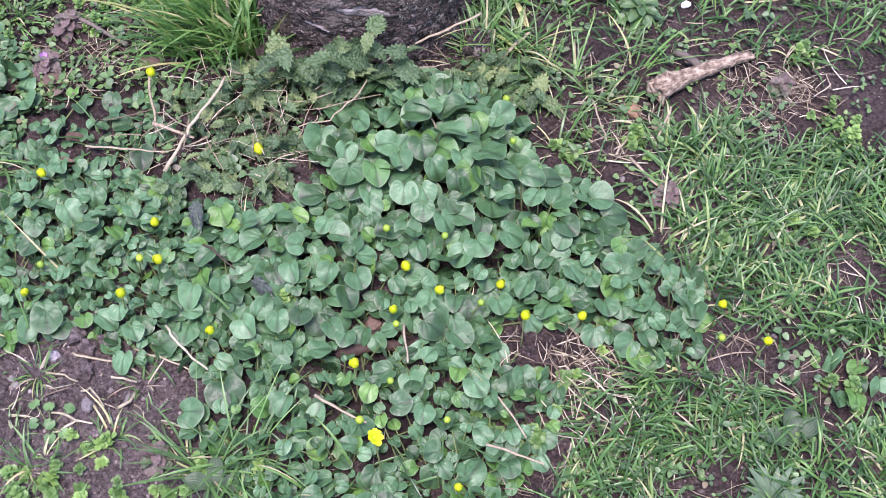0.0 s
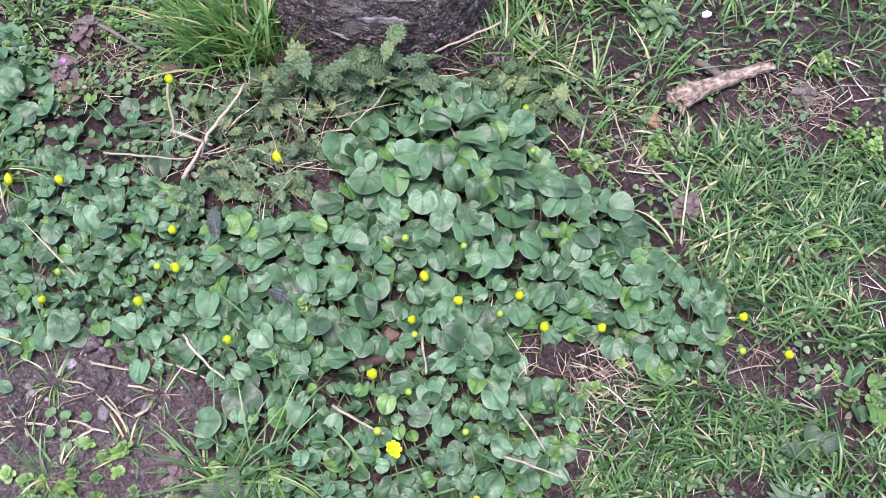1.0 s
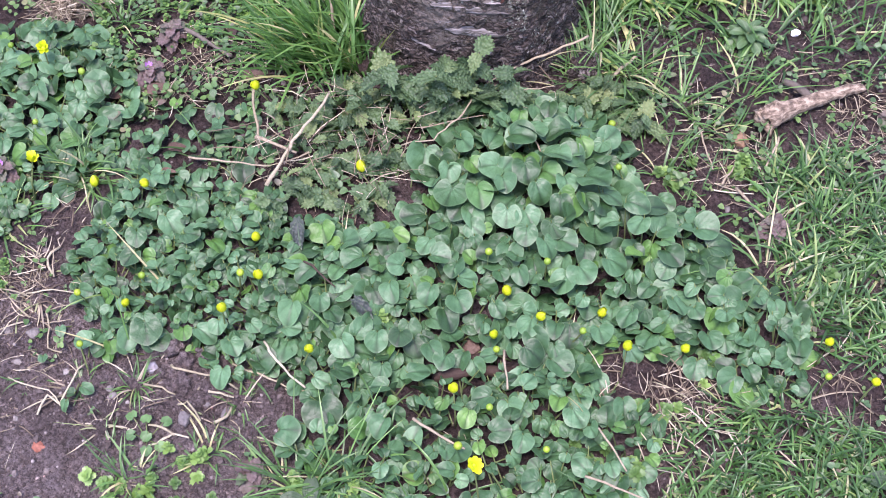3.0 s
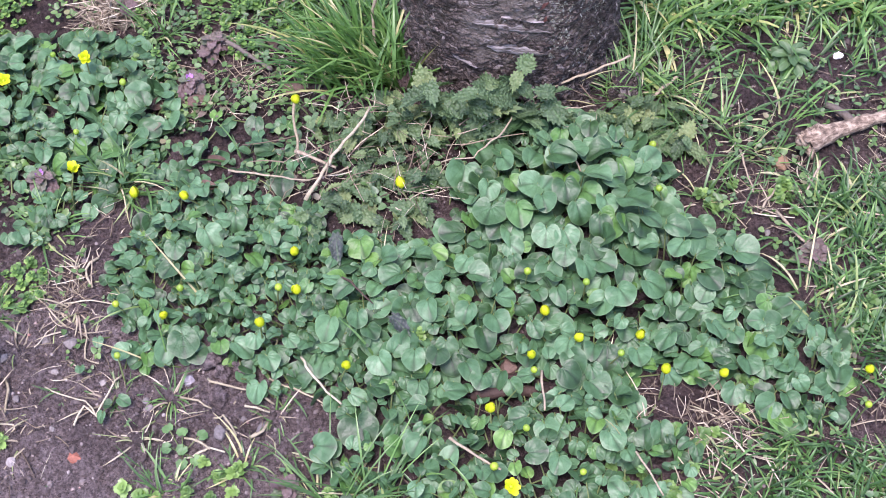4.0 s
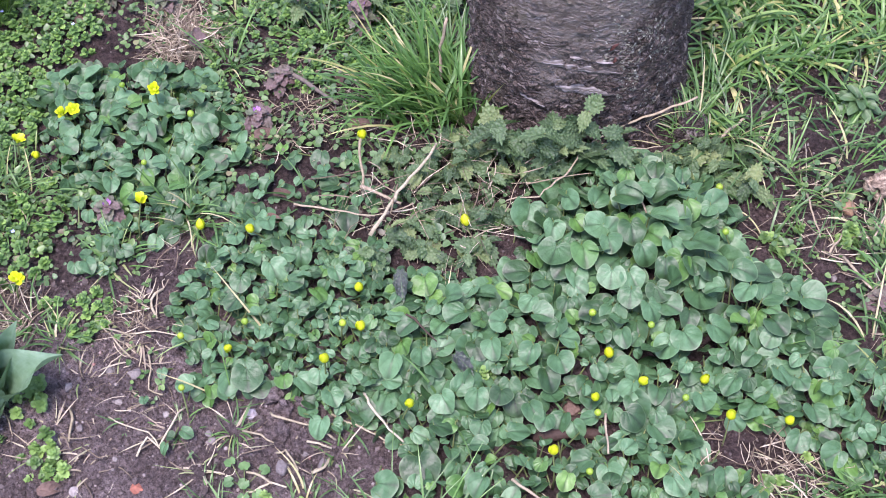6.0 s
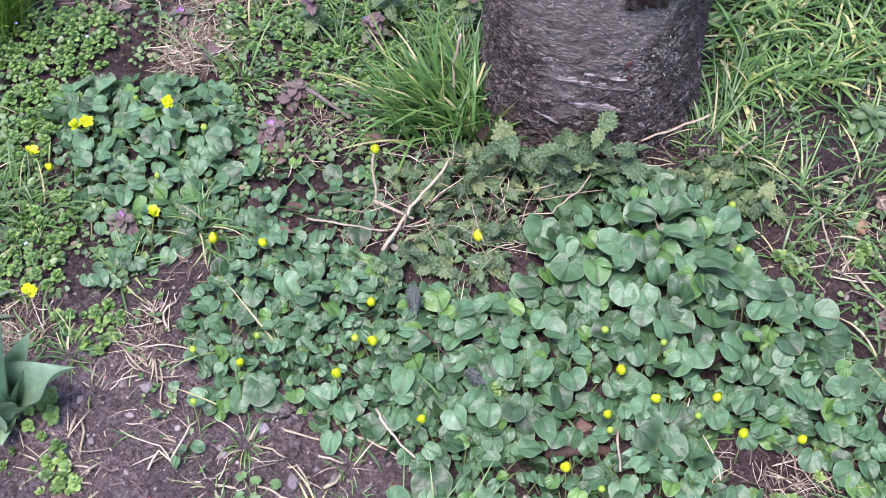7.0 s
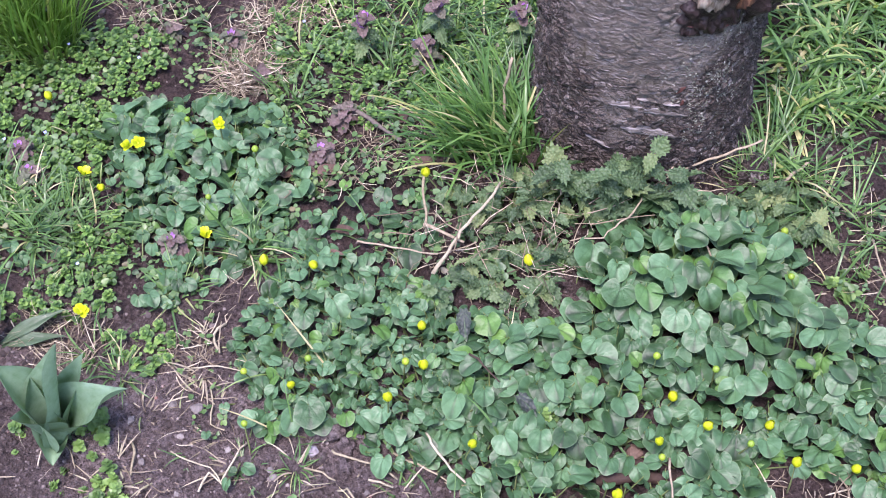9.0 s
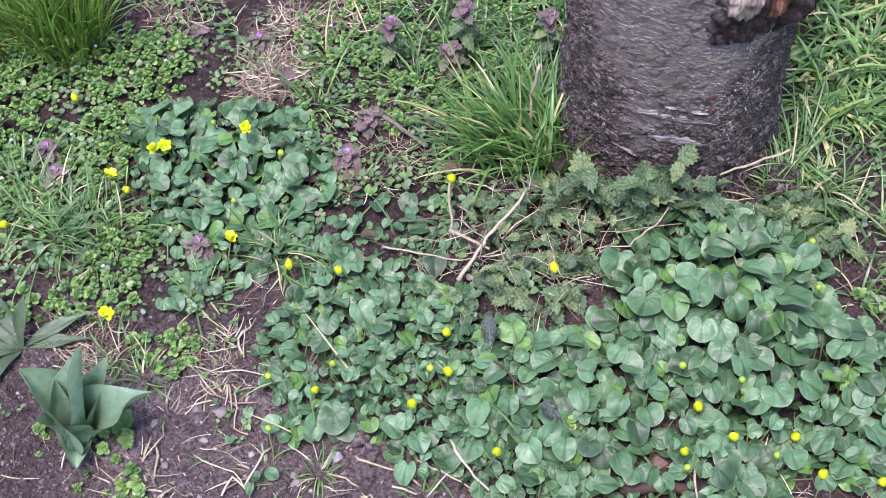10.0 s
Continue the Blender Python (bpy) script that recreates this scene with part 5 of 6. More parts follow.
# ---- cranesbill seedling: a few scalloped round leaves on the bare soil ----
seedling = thing("cranesbill_seedling", (-0.487, 0.775, ground_height(-0.487, 0.775)), "tiny cranesbill seedling with scalloped round leaves", "weed")
SCALLOP = [blade_mesh("leaf", M_WEED_SINGLE, 0.0135, 0.015, 0.5, 0.2, 0.1, 0.05, 0.0, teeth=7, tooth=0.13, seed=990 + i, seg=42) for i in range(3)]
for k, (x, y) in enumerate([(-0.505, 0.772), (-0.49, 0.796), (-0.464, 0.795), (-0.487, 0.775), (-0.465, 0.76), (-0.483, 0.756), (-0.51, 0.8)]):
    dz = ground_height(x, y) - ground_height(-0.487, 0.775)
    a = math.atan2(y - 0.777, x + 0.486)
    m = turned(x + 0.487 - 0.006 * math.cos(a), y - 0.775 - 0.006 * math.sin(a), dz + 0.011, a, 0.15, 0.1 * (k % 3 - 1))
    piece("leaf", SCALLOP[k % 3], seedling, m)
    piece("stalk", STALK, seedling, stretch((0.004 * math.cos(a), 0.004 * math.sin(a), 0.002), m.translation, 0.0008))

# ---- tulip shoot ----
tulip = thing("tulip_plant", (-0.833, 0.84, ground_height(-0.833, 0.84)), "blue-green tulip shoot with broad wavy leaves, no flower", "plant")
# heading, lean, length, width, bend, fold, wave, twist
for yaw, lean, ln, wd, bend, fold, wv, tw in ((0.75, 0.16, 0.21, 0.05, 0.08, 0.6, 0.14, 0.4), (2.9, 0.22, 0.165, 0.066, 0.2, 0.55, 0.16, -0.3), (4.0, 0.22, 0.12, 0.045, 0.2, 0.6, 0.2, 0.2), (0.25, 0.5, 0.165, 0.046, 0.5, 0.55, 0.34, 0.25),
                                              (1.0, 0.38, 0.15, 0.034, 0.25, 0.4, 0.2, 0.1), (-1.35, 0.45, 0.05, 0.038, 1.5, 0.7, 0.15, 0.2), (2.2, 0.1, 0.13, 0.045, 0.15, 0.6, 0.2, 0.3)):
    m = Matrix.Rotation(yaw, 4, 'Z') @ Matrix.Translation((0.006, 0, -0.006)) @ Matrix.Rotation(lean, 4, 'Y')
    piece("leaf", strap_mesh("tulip_leaf", M_TULIP, ln, wd, bend, fold, tw, 0.6, 0.45, 1.5 * wv, rows=24, cols=11, seed=int(yaw * 100)), tulip, m)


def rosette(name, x, y, n, length, width, material, label, category, bend, seed, spread=6.28, start=0.0, lie=1.05):
    r = random.Random(seed)
    ob = thing(name, (x, y, ground_height(x, y) + 0.007), label, category)
    meshes = [strap_mesh("leaf", material, length * r.uniform(0.8, 1.1), width * r.uniform(0.85, 1.1), bend * r.uniform(0.85, 1.15), 0.12, 0.0, 0.25, 0.55, 0.05, seed=seed + k) for k in range(4)]
    for k in range(n):
        piece("leaf", meshes[k % 4], ob, Matrix.Rotation(start + spread * k / n + r.gauss(0, 0.15), 4, 'Z') @ Matrix.Rotation(r.uniform(lie - 0.15, lie + 0.15), 4, 'Y'))


rosette("plantain", 0.417, 0.712, 19, 0.05, 0.0095, M_RIBBED, "flat plantain rosette with ribbed grey-green leaves", "plant", 0.6, 601, lie=0.85)
rosette("broadleaf_weed", 0.455, 0.79, 3, 0.048, 0.026, M_DULL, "broad dull green leaves flat on soil", "weed", 0.5, 602, spread=3.6, start=0.7, lie=1.2)
salad = thing("corn_salad", (0.285, 1.5, ground_height(0.285, 1.5)), "pale green rosette of spoon-shaped leaves in the grass", "weed")
SPOON = [blade_mesh("leaf", M_BROADLEAF, 1.0, 0.62, 0.0, 0.5, 0.35, 0.04, 0.0, seed=620 + i, crease=0.15) for i in range(4)]
for k in range(22):
    piece("leaf", SPOON[k % 4], salad, turned(0.004 * math.cos(2.4 * k), 0.004 * math.sin(2.4 * k), 0.03 - 0.0011 * k, 2.4 * k, -0.6 + 0.045 * k, 0.15 * (k % 3 - 1), 0.02 + 0.0011 * k))
ribbed = thing("ribbed_plantain", (-0.965, 0.965, ground_height(-0.965, 0.965)), "dark green deeply ribbed plantain leaves behind the tulip", "plant")
for k, (yaw, lie, ln, wd) in enumerate([(3.3, 1.15, 0.13, 0.022), (2.85, 1.05, 0.12, 0.021), (3.8, 1.2, 0.12, 0.021), (0.25, 1.2, 0.1, 0.019), (0.6, 1.1, 0.11, 0.018), (1.45, 0.35, 0.085, 0.019), (4.4, 1.2, 0.1, 0.021), (2.3, 1.1, 0.1, 0.019)]):
    piece("leaf", strap_mesh("leaf", M_DARKLEAF, ln, wd, 0.5, 0.15, 0.1, 0.25, 0.5, 0.2, rows=16, cols=9, seed=640 + k), ribbed, Matrix.Rotation(yaw, 4, 'Z') @ Matrix.Rotation(lie, 4, 'Y'))
rosette("broadleaf_weed", -0.27, 0.70, 4, 0.042, 0.024, M_DULL, "broad dull green leaves beside a grass sprig", "weed", 0.6, 605)

# ---- litter: twigs, straw, stones, clods ----
def stalk_thing(name, points, radius, material, label, category, group="", wob=0.002, seed=0, sides=6, taper=0.5):
    r = random.Random(seed)
    pts = []
    for (a, b) in zip(points, points[1:]):
        n = max(2, int((Vector(b) - Vector(a)).length / 0.012))
        for i in range(n):
            pts.append(Vector(a).lerp(Vector(b), i / n) + Vector((r.gauss(0, wob), r.gauss(0, wob), r.gauss(0, wob * 0.5))))
    pts.append(Vector(points[-1]))
    base = pts[0].copy()
    h = Heap()
    n = len(pts)
    h.add(*tube([p - base for p in pts], [radius * (1 - (1 - taper) * i / (n - 1)) * r.uniform(0.85, 1.15) for i in range(n)], sides))
    ob = new(name, h.mesh(name, material))
    ob.location = base
    return tagged(ob, label, category, group)


def lumpy(name, x, y, size, material, label, category, group="", seed=0, flat=0.7, sink=0.25, rough=0.25, subdiv=2):
    bm = bmesh.new()
    bmesh.ops.create_icosphere(bm, subdivisions=subdiv, radius=1)
    off = Vector((seed * 1.7, seed * 0.9, seed * 0.3))
    r = random.Random(seed)
    sx, sy = r.uniform(0.8, 1.2), r.uniform(0.7, 1.0)
    for v in bm.verts:
        d = v.co.normalized()
        k = 1 + rough * noise.noise(d * 1.3 + off) * 1.6 + rough * 0.6 * noise.noise(d * 3.7 + off)
        v.co = Vector((d.x * sx, d.y * sy, d.z * flat)) * k * size
    me = bpy.data.meshes.new(name)
    bm.to_mesh(me)
    bm.free()
    me.materials.append(material)
    ob = new(name, me)
    ob.location = (x, y, ground_height(x, y) + size * flat * (1 - 2 * sink) * 0.6)
    ob.rotation_euler = (0, 0, r.uniform(0, 6.28))
    return tagged(ob, label, category, group)


# the pale branch piece: thick splintered end, tapering, with a side spur
branch = thing("branch_piece", (0.316, 1.352, ground_height(0.316, 1.352) + 0.016), "pale weathered broken branch piece lying on dark soil", "branch")
h = Heap()
bp = [(-0.022, -0.016, 0.0, 0.009), (-0.018, -0.012, 0.0, 0.0155), (-0.004, -0.004, 0.001, 0.0185), (0.012, 0.004, 0.002, 0.0165), (0.03, 0.014, 0.002, 0.0128), (0.055, 0.026, 0.003, 0.0108), (0.085, 0.041, 0.003, 0.0094),
      (0.11, 0.054, 0.001, 0.008), (0.126, 0.06, -0.001, 0.007), (0.135, 0.063, -0.002, 0.0055), (0.137, 0.064, -0.002, 0.002)]
path, radii = [], []
for a, b in zip(bp, bp[1:]):
    for k in range(4):
        q = [a[e] + (b[e] - a[e]) * k / 4 for e in range(4)]
        path.append(q[:3])
        radii.append(q[3])
path.append(bp[-1][:3])
radii.append(bp[-1][3])
h.add(*tube(path, radii, 16))
rr = random.Random(5)


def gnarl(p):
    v = Vector(p) * 75
    ragged = max(0.0, 1 - (p[0] + 0.02) / 0.045)
    return tuple(p[e] + (0.0022 + 0.008 * ragged) * noise.noise(v * 0.8 + Vector((e * 9, 0, 0))) + (0.0014 + 0.006 * ragged) * noise.noise(v * 2.2 + Vector((0, e * 9, 0))) + rr.gauss(0, 0.0005) for e in range(3))


h.verts = [gnarl(p) for p in h.verts]
part("stem", h, M_TWIG, branch)
h = Heap()
h.add(*tube([(0.06, 0.03, 0.0), (0.045, 0.044, 0.004), (0.03, 0.055, 0.004), (0.016, 0.062, 0.002)], [0.007, 0.0062, 0.0055, 0.004], 8))
part("spur", h, M_GREYWOOD, branch, "thin grey-brown side spur")
h = Heap()
h.add(*tube([(-0.008, -0.006, 0.0), (-0.006, -0.022, -0.003), (-0.003, -0.034, -0.008)], [0.012, 0.008, 0.0012], 7))
part("splinter", h, M_TWIG, branch)

stalk_thing("brown_stick", [(-0.135, 0.89, 0.014), (-0.09, 0.897, 0.017), (-0.035, 0.905, 0.013)], 0.0085, M_BARKSTICK, "thick dark brown stick under the leaves", "stick", wob=0.0008, sides=9, taper=0.85)
stalk_thing("brown_stick", [(-0.12, 0.912, 0.012), (-0.06, 0.925, 0.012)], 0.006, M_BARKSTICK, "dark brown stick under the leaves", "stick", wob=0.0008, sides=9, taper=0.85, seed=2)
lumpy("bark_piece", -0.089, 0.94, 0.016, M_DEAD, "rounded brown bark piece among leaves", "bark", seed=31, flat=0.6)
stalk_thing("twig", [(0.043, 1.43, 0.07), (-0.03, 1.39, 0.062), (-0.088, 1.355, 0.055), (-0.115, 1.32, 0.055), (-0.125, 1.28, 0.06), (-0.166, 1.232, 0.062), (-0.209, 1.226, 0.05)], 0.002,
            M_STRAW, "long thin pale brown twig arching over the leaves", "twig", wob=0.0012, seed=3)
STRAWS = [(-0.502, 1.183, -0.387, 1.181, 0.0016), (-0.416, 1.231, -0.355, 1.209, 0.0028), (0.073, 1.395, 0.124, 1.45, 0.003), (-0.043, 1.289, -0.015, 1.23, 0.0017),
          (-0.047, 0.913, -0.039, 0.856, 0.0018), (0.209, 1.316, 0.227, 1.241, 0.0016), (0.324, 1.311, 0.3, 1.249, 0.0022), (0.259, 1.218, 0.296, 1.166, 0.0024), (0.239, 1.217, 0.26, 1.257, 0.002),
          (0.076, 0.812, 0.111, 0.759, 0.0015), (-0.152, 0.807, -0.086, 0.771, 0.002), (0.062, 0.75, 0.132, 0.722, 0.0018), 
          (-0.078, 1.37, -0.032, 1.40, 0.0018)]
for i, (x0, y0, x1, y1, w) in enumerate(STRAWS):
    up = 0.055 if inside(MAT, (x0 + x1) / 2, (y0 + y1) / 2) else 0.042 if x0 < -0.35 and y0 > 1.15 else 0.018
    stalk_thing("straw", [(x0, y0, ground_height(x0, y0) + up), (x1, y1, ground_height(x1, y1) + up)], w, M_STRAW, "dry pale straw lying on the bed", "straw", "dry straws", 0.0009, 700 + i, 5, 0.7)
stalk_thing("straw", [(-0.39, 1.155, 0.03), (-0.36, 1.22, 0.05), (-0.324, 1.279, 0.064), (-0.318, 1.3, 0.064)], 0.0029, M_RUNNER, "thick pale dry stalk propped on the nettles", "straw", "dry straws", 0.0008, 740, 6, 0.7)
stalk_thing("straw", [(-0.428, 1.312, 0.055), (-0.426, 1.28, 0.05), (-0.416, 1.25, 0.04), (-0.412, 1.225, 0.02)], 0.0024, M_RUNNER, "withered yellow-brown stalk bent to the ground", "straw", "dry straws", 0.0006, 741, 6, 0.8)
stalk_thing("straw", [(-0.33, 1.44, 0.03), (-0.335, 1.455, 0.09), (-0.325, 1.46, 0.15)], 0.003, M_STRAW, "pale dry stem standing in the grass tuft", "straw", "dry straws", 0.0008, 731, 5, 0.8)

# bleached, jointed runners on the bare soil, some forked
STEMS = [([(-0.475, 0.874), (-0.463, 0.871), (-0.43, 0.868), (-0.401, 0.858), (-0.383, 0.852)], 0.0024), ([(-0.396, 0.884), (-0.374, 0.878), (-0.347, 0.871), (-0.319, 0.86), (-0.296, 0.857)], 0.002),
         ([(-0.505, 0.847), (-0.479, 0.84), (-0.46, 0.834)], 0.0022), ([(-0.453, 0.825), (-0.441, 0.826), (-0.422, 0.8)], 0.0022), ([(-0.484, 0.765), (-0.464, 0.772), (-0.451, 0.778), (-0.431, 0.774)], 0.0022),
         ([(-0.488, 0.791), (-0.47, 0.786), (-0.451, 0.778)], 0.0024), ([(-0.405, 0.799), (-0.392, 0.814), (-0.388, 0.828)], 0.0028), ([(-0.42, 0.843), (-0.405, 0.842), (-0.387, 0.841)], 0.0024),
         ([(-0.632, 0.793), (-0.621, 0.821), (-0.605, 0.81), (-0.596, 0.842), (-0.586, 0.87)], 0.002), ([(-0.657, 0.945), (-0.646, 0.921), (-0.645, 0.895), (-0.619, 0.883)], 0.0017), ([(-0.741, 0.857), (-0.728, 0.835), (-0.726, 0.806)], 0.0026),
         ([(-0.689, 0.97), (-0.65, 0.972), (-0.612, 0.977)], 0.0016), ([(-0.661, 1.043), (-0.673, 1.022), (-0.656, 0.998)], 0.0026), ([(-0.685, 0.846), (-0.656, 0.837), (-0.623, 0.826), (-0.594, 0.802)], 0.0015)]
for i, (pts, w) in enumerate(STEMS):
    stalk_thing("dry_runner", [(x, y, ground_height(x, y) + 0.006 + 0.004 * (k % 2)) for k, (x, y) in enumerate(pts)], w * 0.8, M_RUNNER, "bleached jointed dry runner on bare soil", "dry stem", "dry runners", 0.0012, 760 + i, 6, 0.8)
stalk_thing("dry_runner", [(-0.355, 0.913, 0.03), (-0.347, 0.896, 0.034), (-0.327, 0.877, 0.026), (-0.296, 0.857, 0.016)], 0.0017, M_RUNNER, "pale forked dry runner beside the leaves", "dry stem", "dry runners", 0.0009, 790, 6, 0.8)


def litter(name, spots, seed, label, length=0.026, thin=0.5, deep=0.008, thick=1.0, curl=0.06):
    """spots: x, y, radius, count."""
    r = random.Random(seed)
    h = Heap()
    for x, y, rad, n in spots:
        for _ in range(int(n * thin)):
            a, d = r.uniform(0, 6.28), rad * math.sqrt(r.random())
            px, py = x + d * math.cos(a), y + d * math.sin(a)
            t, l = r.uniform(0, 6.28), max(0.008, r.gauss(length, length * 0.45))
            z0, z1 = ground_height(px, py) + r.uniform(0.001, deep), 0
            pts, turn, qx, qy = [], t, px, py
            bend, lift = r.gauss(0, curl), r.random()
            for k in range(6):
                u = k / 5
                pts.append((qx, qy, max(ground_height(qx, qy) + 0.0012, z0 + 0.012 * lift * u)))
                turn += bend + (r.gauss(0, 0.6) if r.random() < 0.1 else r.gauss(0, 0.05))
                qx, qy = qx + l / 5 * math.cos(turn), qy + l / 5 * math.sin(turn)
            w = r.choice((0.0003, 0.0004, 0.0006, 0.001)) * r.uniform(0.8, 1.25) * thick
            h.add(*tube(pts, [w, w, w * 0.95, w * 0.9, w * 0.75, w * 0.5], 4, False))
    return tagged(new(name, h.mesh(name, M_STRAW)), label, "litter", kind="stuff")


litter("straw_litter", [(-0.6, 1.62, 0.1, 160), (-0.9, 1.63, 0.12, 200), (-0.674, 1.0, 0.05, 50), (-0.66, 1.1, 0.03, 40), (-0.685, 0.83, 0.08, 20),
                        (-0.657, 0.885, 0.04, 16), (-0.516, 0.836, 0.07, 20), (-0.88, 0.99, 0.06, 70), (-0.56, 0.72, 0.15, 24), (-0.35, 0.84, 0.08, 20), (-0.51, 1.34, 0.05, 60), (-0.3, 1.2, 0.08, 120), (-0.42, 1.2, 0.05, 60), (-0.5, 1.45, 0.12, 120), (-0.6, 1.35, 0.08, 60), (-0.7, 0.95, 0.06, 36),
                        (-0.9, 0.8, 0.1, 60), (-0.95, 1.15, 0.12, 70), (-1.0, 0.95, 0.1, 60)],
       801, "dry straw and grass litter on the soil")
litter("grass_litter", [(0.19, 0.88, 0.06, 90), (0.12, 0.9, 0.05, 50), (0.2, 1.3, 0.1, 60), (0.3, 1.24, 0.06, 40), (0.5, 1.4, 0.12, 70), (0.12, 1.41, 0.06, 50), (0.2, 0.79, 0.06, 60), (0.24, 1.27, 0.08, 60), (0.4, 1.38, 0.15, 90), (0.13, 0.73, 0.05, 60), (0.35, 0.8, 0.15, 240), (0.45, 1.05, 0.2, 300), (0.25, 1.5, 0.15, 80),
                        (-0.1, 0.78, 0.1, 30), (0.5, 0.9, 0.1, 50)], 802, "pale dry grass litter between the tufts", 0.036, thick=1.1)

litter("matted_litter", [(0.47, 1.35, 0.06, 110), (0.52, 1.36, 0.05, 60), (0.43, 1.3, 0.05, 50), (0.24, 1.3, 0.06, 50), (-0.87, 0.985, 0.05, 170), (-0.69, 0.99, 0.04, 60), (-0.5, 1.4, 0.06, 120), (-0.6, 1.33, 0.05, 60), (0.19, 0.88, 0.04, 60)], 805, "matted brown grass litter on the soil", 0.03, 1.0, 0.01, 0.9, 0.16)
litter("straw_heap", [(-0.75, 1.475, 0.03, 260), (-0.72, 1.5, 0.035, 160), (-0.735, 1.6, 0.04, 160), (-0.76, 1.53, 0.03, 90), (-0.67, 1.63, 0.05, 120), (-0.93, 1.62, 0.06, 120)], 803, "heap of pale dry matted straw", 0.035, 1.0, 0.022, 1.0, 0.22)
stalk_thing("twig", [(-0.57, 1.445, 0.02), (-0.525, 1.413, 0.024), (-0.478, 1.391, 0.016)], 0.0036, M_GREYWOOD, "thick grey fallen twig beside the grass tuft", "twig", "", 0.001, 88, 7, 0.7)
litter("dead_stems", [(-0.3, 1.27, 0.08, 60), (-0.22, 1.3, 0.06, 40), (-0.38, 1.23, 0.06, 40), (-0.25, 1.19, 0.05, 40), (-0.05, 1.36, 0.05, 20)], 804, "thin pale dead stems among the nettles", 0.045, 1.0, 0.05)
lumpy("pale_stone", -0.501, 0.874, 0.0105, M_PALE, "pale lilac-grey stone on bare soil", "stone", "stones on the soil", 1)
lumpy("white_chip", 0.36, 1.522, 0.0068, M_WHITE, "small white chip in the grass", "stone", "stones on the soil", 2)
lumpy("ochre_stone", 0.268, 1.312, 0.016, M_OCHRE, "ochre brown stone on dark soil", "stone", "stones on the soil", 3)
lumpy("brick_chip", -0.623, 0.755, 0.0115, M_BRICK, "small red brick chip on bare soil", "brick chip", "", 4, 0.5, rough=0.4, subdiv=1)
for i, (x, y, s) in enumerate([(-0.443, 0.801, 0.009), (-0.54, 0.829, 0.006), (-0.665, 0.913, 0.009), (-0.701, 0.915, 0.006), (-0.75, 0.885, 0.006), (-0.547, 0.838, 0.005), (-0.395, 0.818, 0.007),
                               (-0.677, 0.871, 0.005), (-0.61, 0.86, 0.006), (-0.72, 0.83, 0.006), (-0.42, 0.83, 0.005), (-0.46, 0.77, 0.006), (-0.66, 0.79, 0.005), (-0.7, 0.74, 0.007), (0.29, 1.27, 0.006), (0.25, 1.19, 0.005)]):
    lumpy("pebble", x, y, s, M_STONE, "small grey-brown pebble on bare soil", "pebble", "pebbles", 20 + i, subdiv=2)
for i, (x, y, s) in enumerate([(-0.479, 0.906, 0.016), (-0.457, 0.888, 0.013), (-0.435, 0.899, 0.012), (-0.486, 0.864, 0.008), (-0.5, 0.897, 0.01), (-0.456, 0.857, 0.014), (-0.44, 0.868, 0.01)]):
    lumpy("soil_clod", x, y, s, M_SOIL, "crumbly grey-brown soil clod", "clod", "soil clods", 60 + i, 0.85, rough=0.4, subdiv=3)

crumbs = Heap()
rc = random.Random(9)
ICO = [(0, 0, 1), (0.89, 0, 0.45), (0.28, 0.85, 0.45), (-0.72, 0.53, 0.45), (-0.72, -0.53, 0.45), (0.28, -0.85, 0.45), (0.6, 0.5, -0.4), (-0.3, 0.8, -0.4), (-0.8, 0, -0.4), (-0.3, -0.8, -0.4), (0.6, -0.5, -0.4)]
ICF = [(0, 1, 2), (0, 2, 3), (0, 3, 4), (0, 4, 5), (0, 5, 1), (1, 6, 2), (2, 7, 3), (3, 8, 4), (4, 9, 5), (5, 10, 1), (2, 6, 7), (3, 7, 8), (4, 8, 9), (5, 9, 10), (1, 10, 6)]
for _ in range(30000):
    x, y = (rc.uniform(-1.1, 0.7), rc.uniform(0.6, 1.6)) if rc.random() < 0.6 else (rc.uniform(-1.0, -0.3), rc.uniform(0.6, 1.05))
    if inside(MAT, x, y):
        continue
    s = rc.choice((0.0009, 0.0011, 0.0013, 0.0016, 0.0021)) * rc.uniform(0.6, 1.5)
    lump = rc.random()
    if lump < 0.02:
        s *= 2.2
    elif lump < 0.03:
        s *= 2.6
    crumbs.add([(a * rc.uniform(0.7, 1.3), b * rc.uniform(0.7, 1.3), c * rc.uniform(0.6, 1.1)) for a, b, c in ICO], ICF, turned(x, y, ground_height(x, y) + s * 0.25, rc.uniform(0, 6.28), rc.gauss(0, 0.5), rc.gauss(0, 0.5), s))
tagged(new("soil_crumbs", crumbs.mesh("soil_crumbs", M_CRUMB, False)), "loose crumbs of dark soil", "soil", kind="stuff")

for i, (x, y, s, a) in enumerate([(-0.587, 1.313, 0.036, 0.3), (-0.483, 1.428, 0.03, 2.0), (-0.457, 1.362, 0.034, 0.2), (-0.91, 1.495, 0.03, 1.1), (-0.523, 1.172, 0.03, 3.0), (-0.742, 0.73, 0.03, 0.5), (-0.54, 1.22, 0.026, 0.1), (-0.64, 1.3, 0.03, 0.9), (-0.5, 1.39, 0.026, 2.2)]):
    ob = new("dead_leaf", blade_mesh("dead_leaf", M_DEAD, s, s * 0.6, 0.1, 0.8, 0.4, 0.1, 0.2, seed=900 + i))
    ob.matrix_basis = turned(x, y, ground_height(x, y) + 0.012, a, 0.1, 0.2)
    tagged(ob, "curled brown dead leaf on the soil", "dead leaf", "dead leaves")

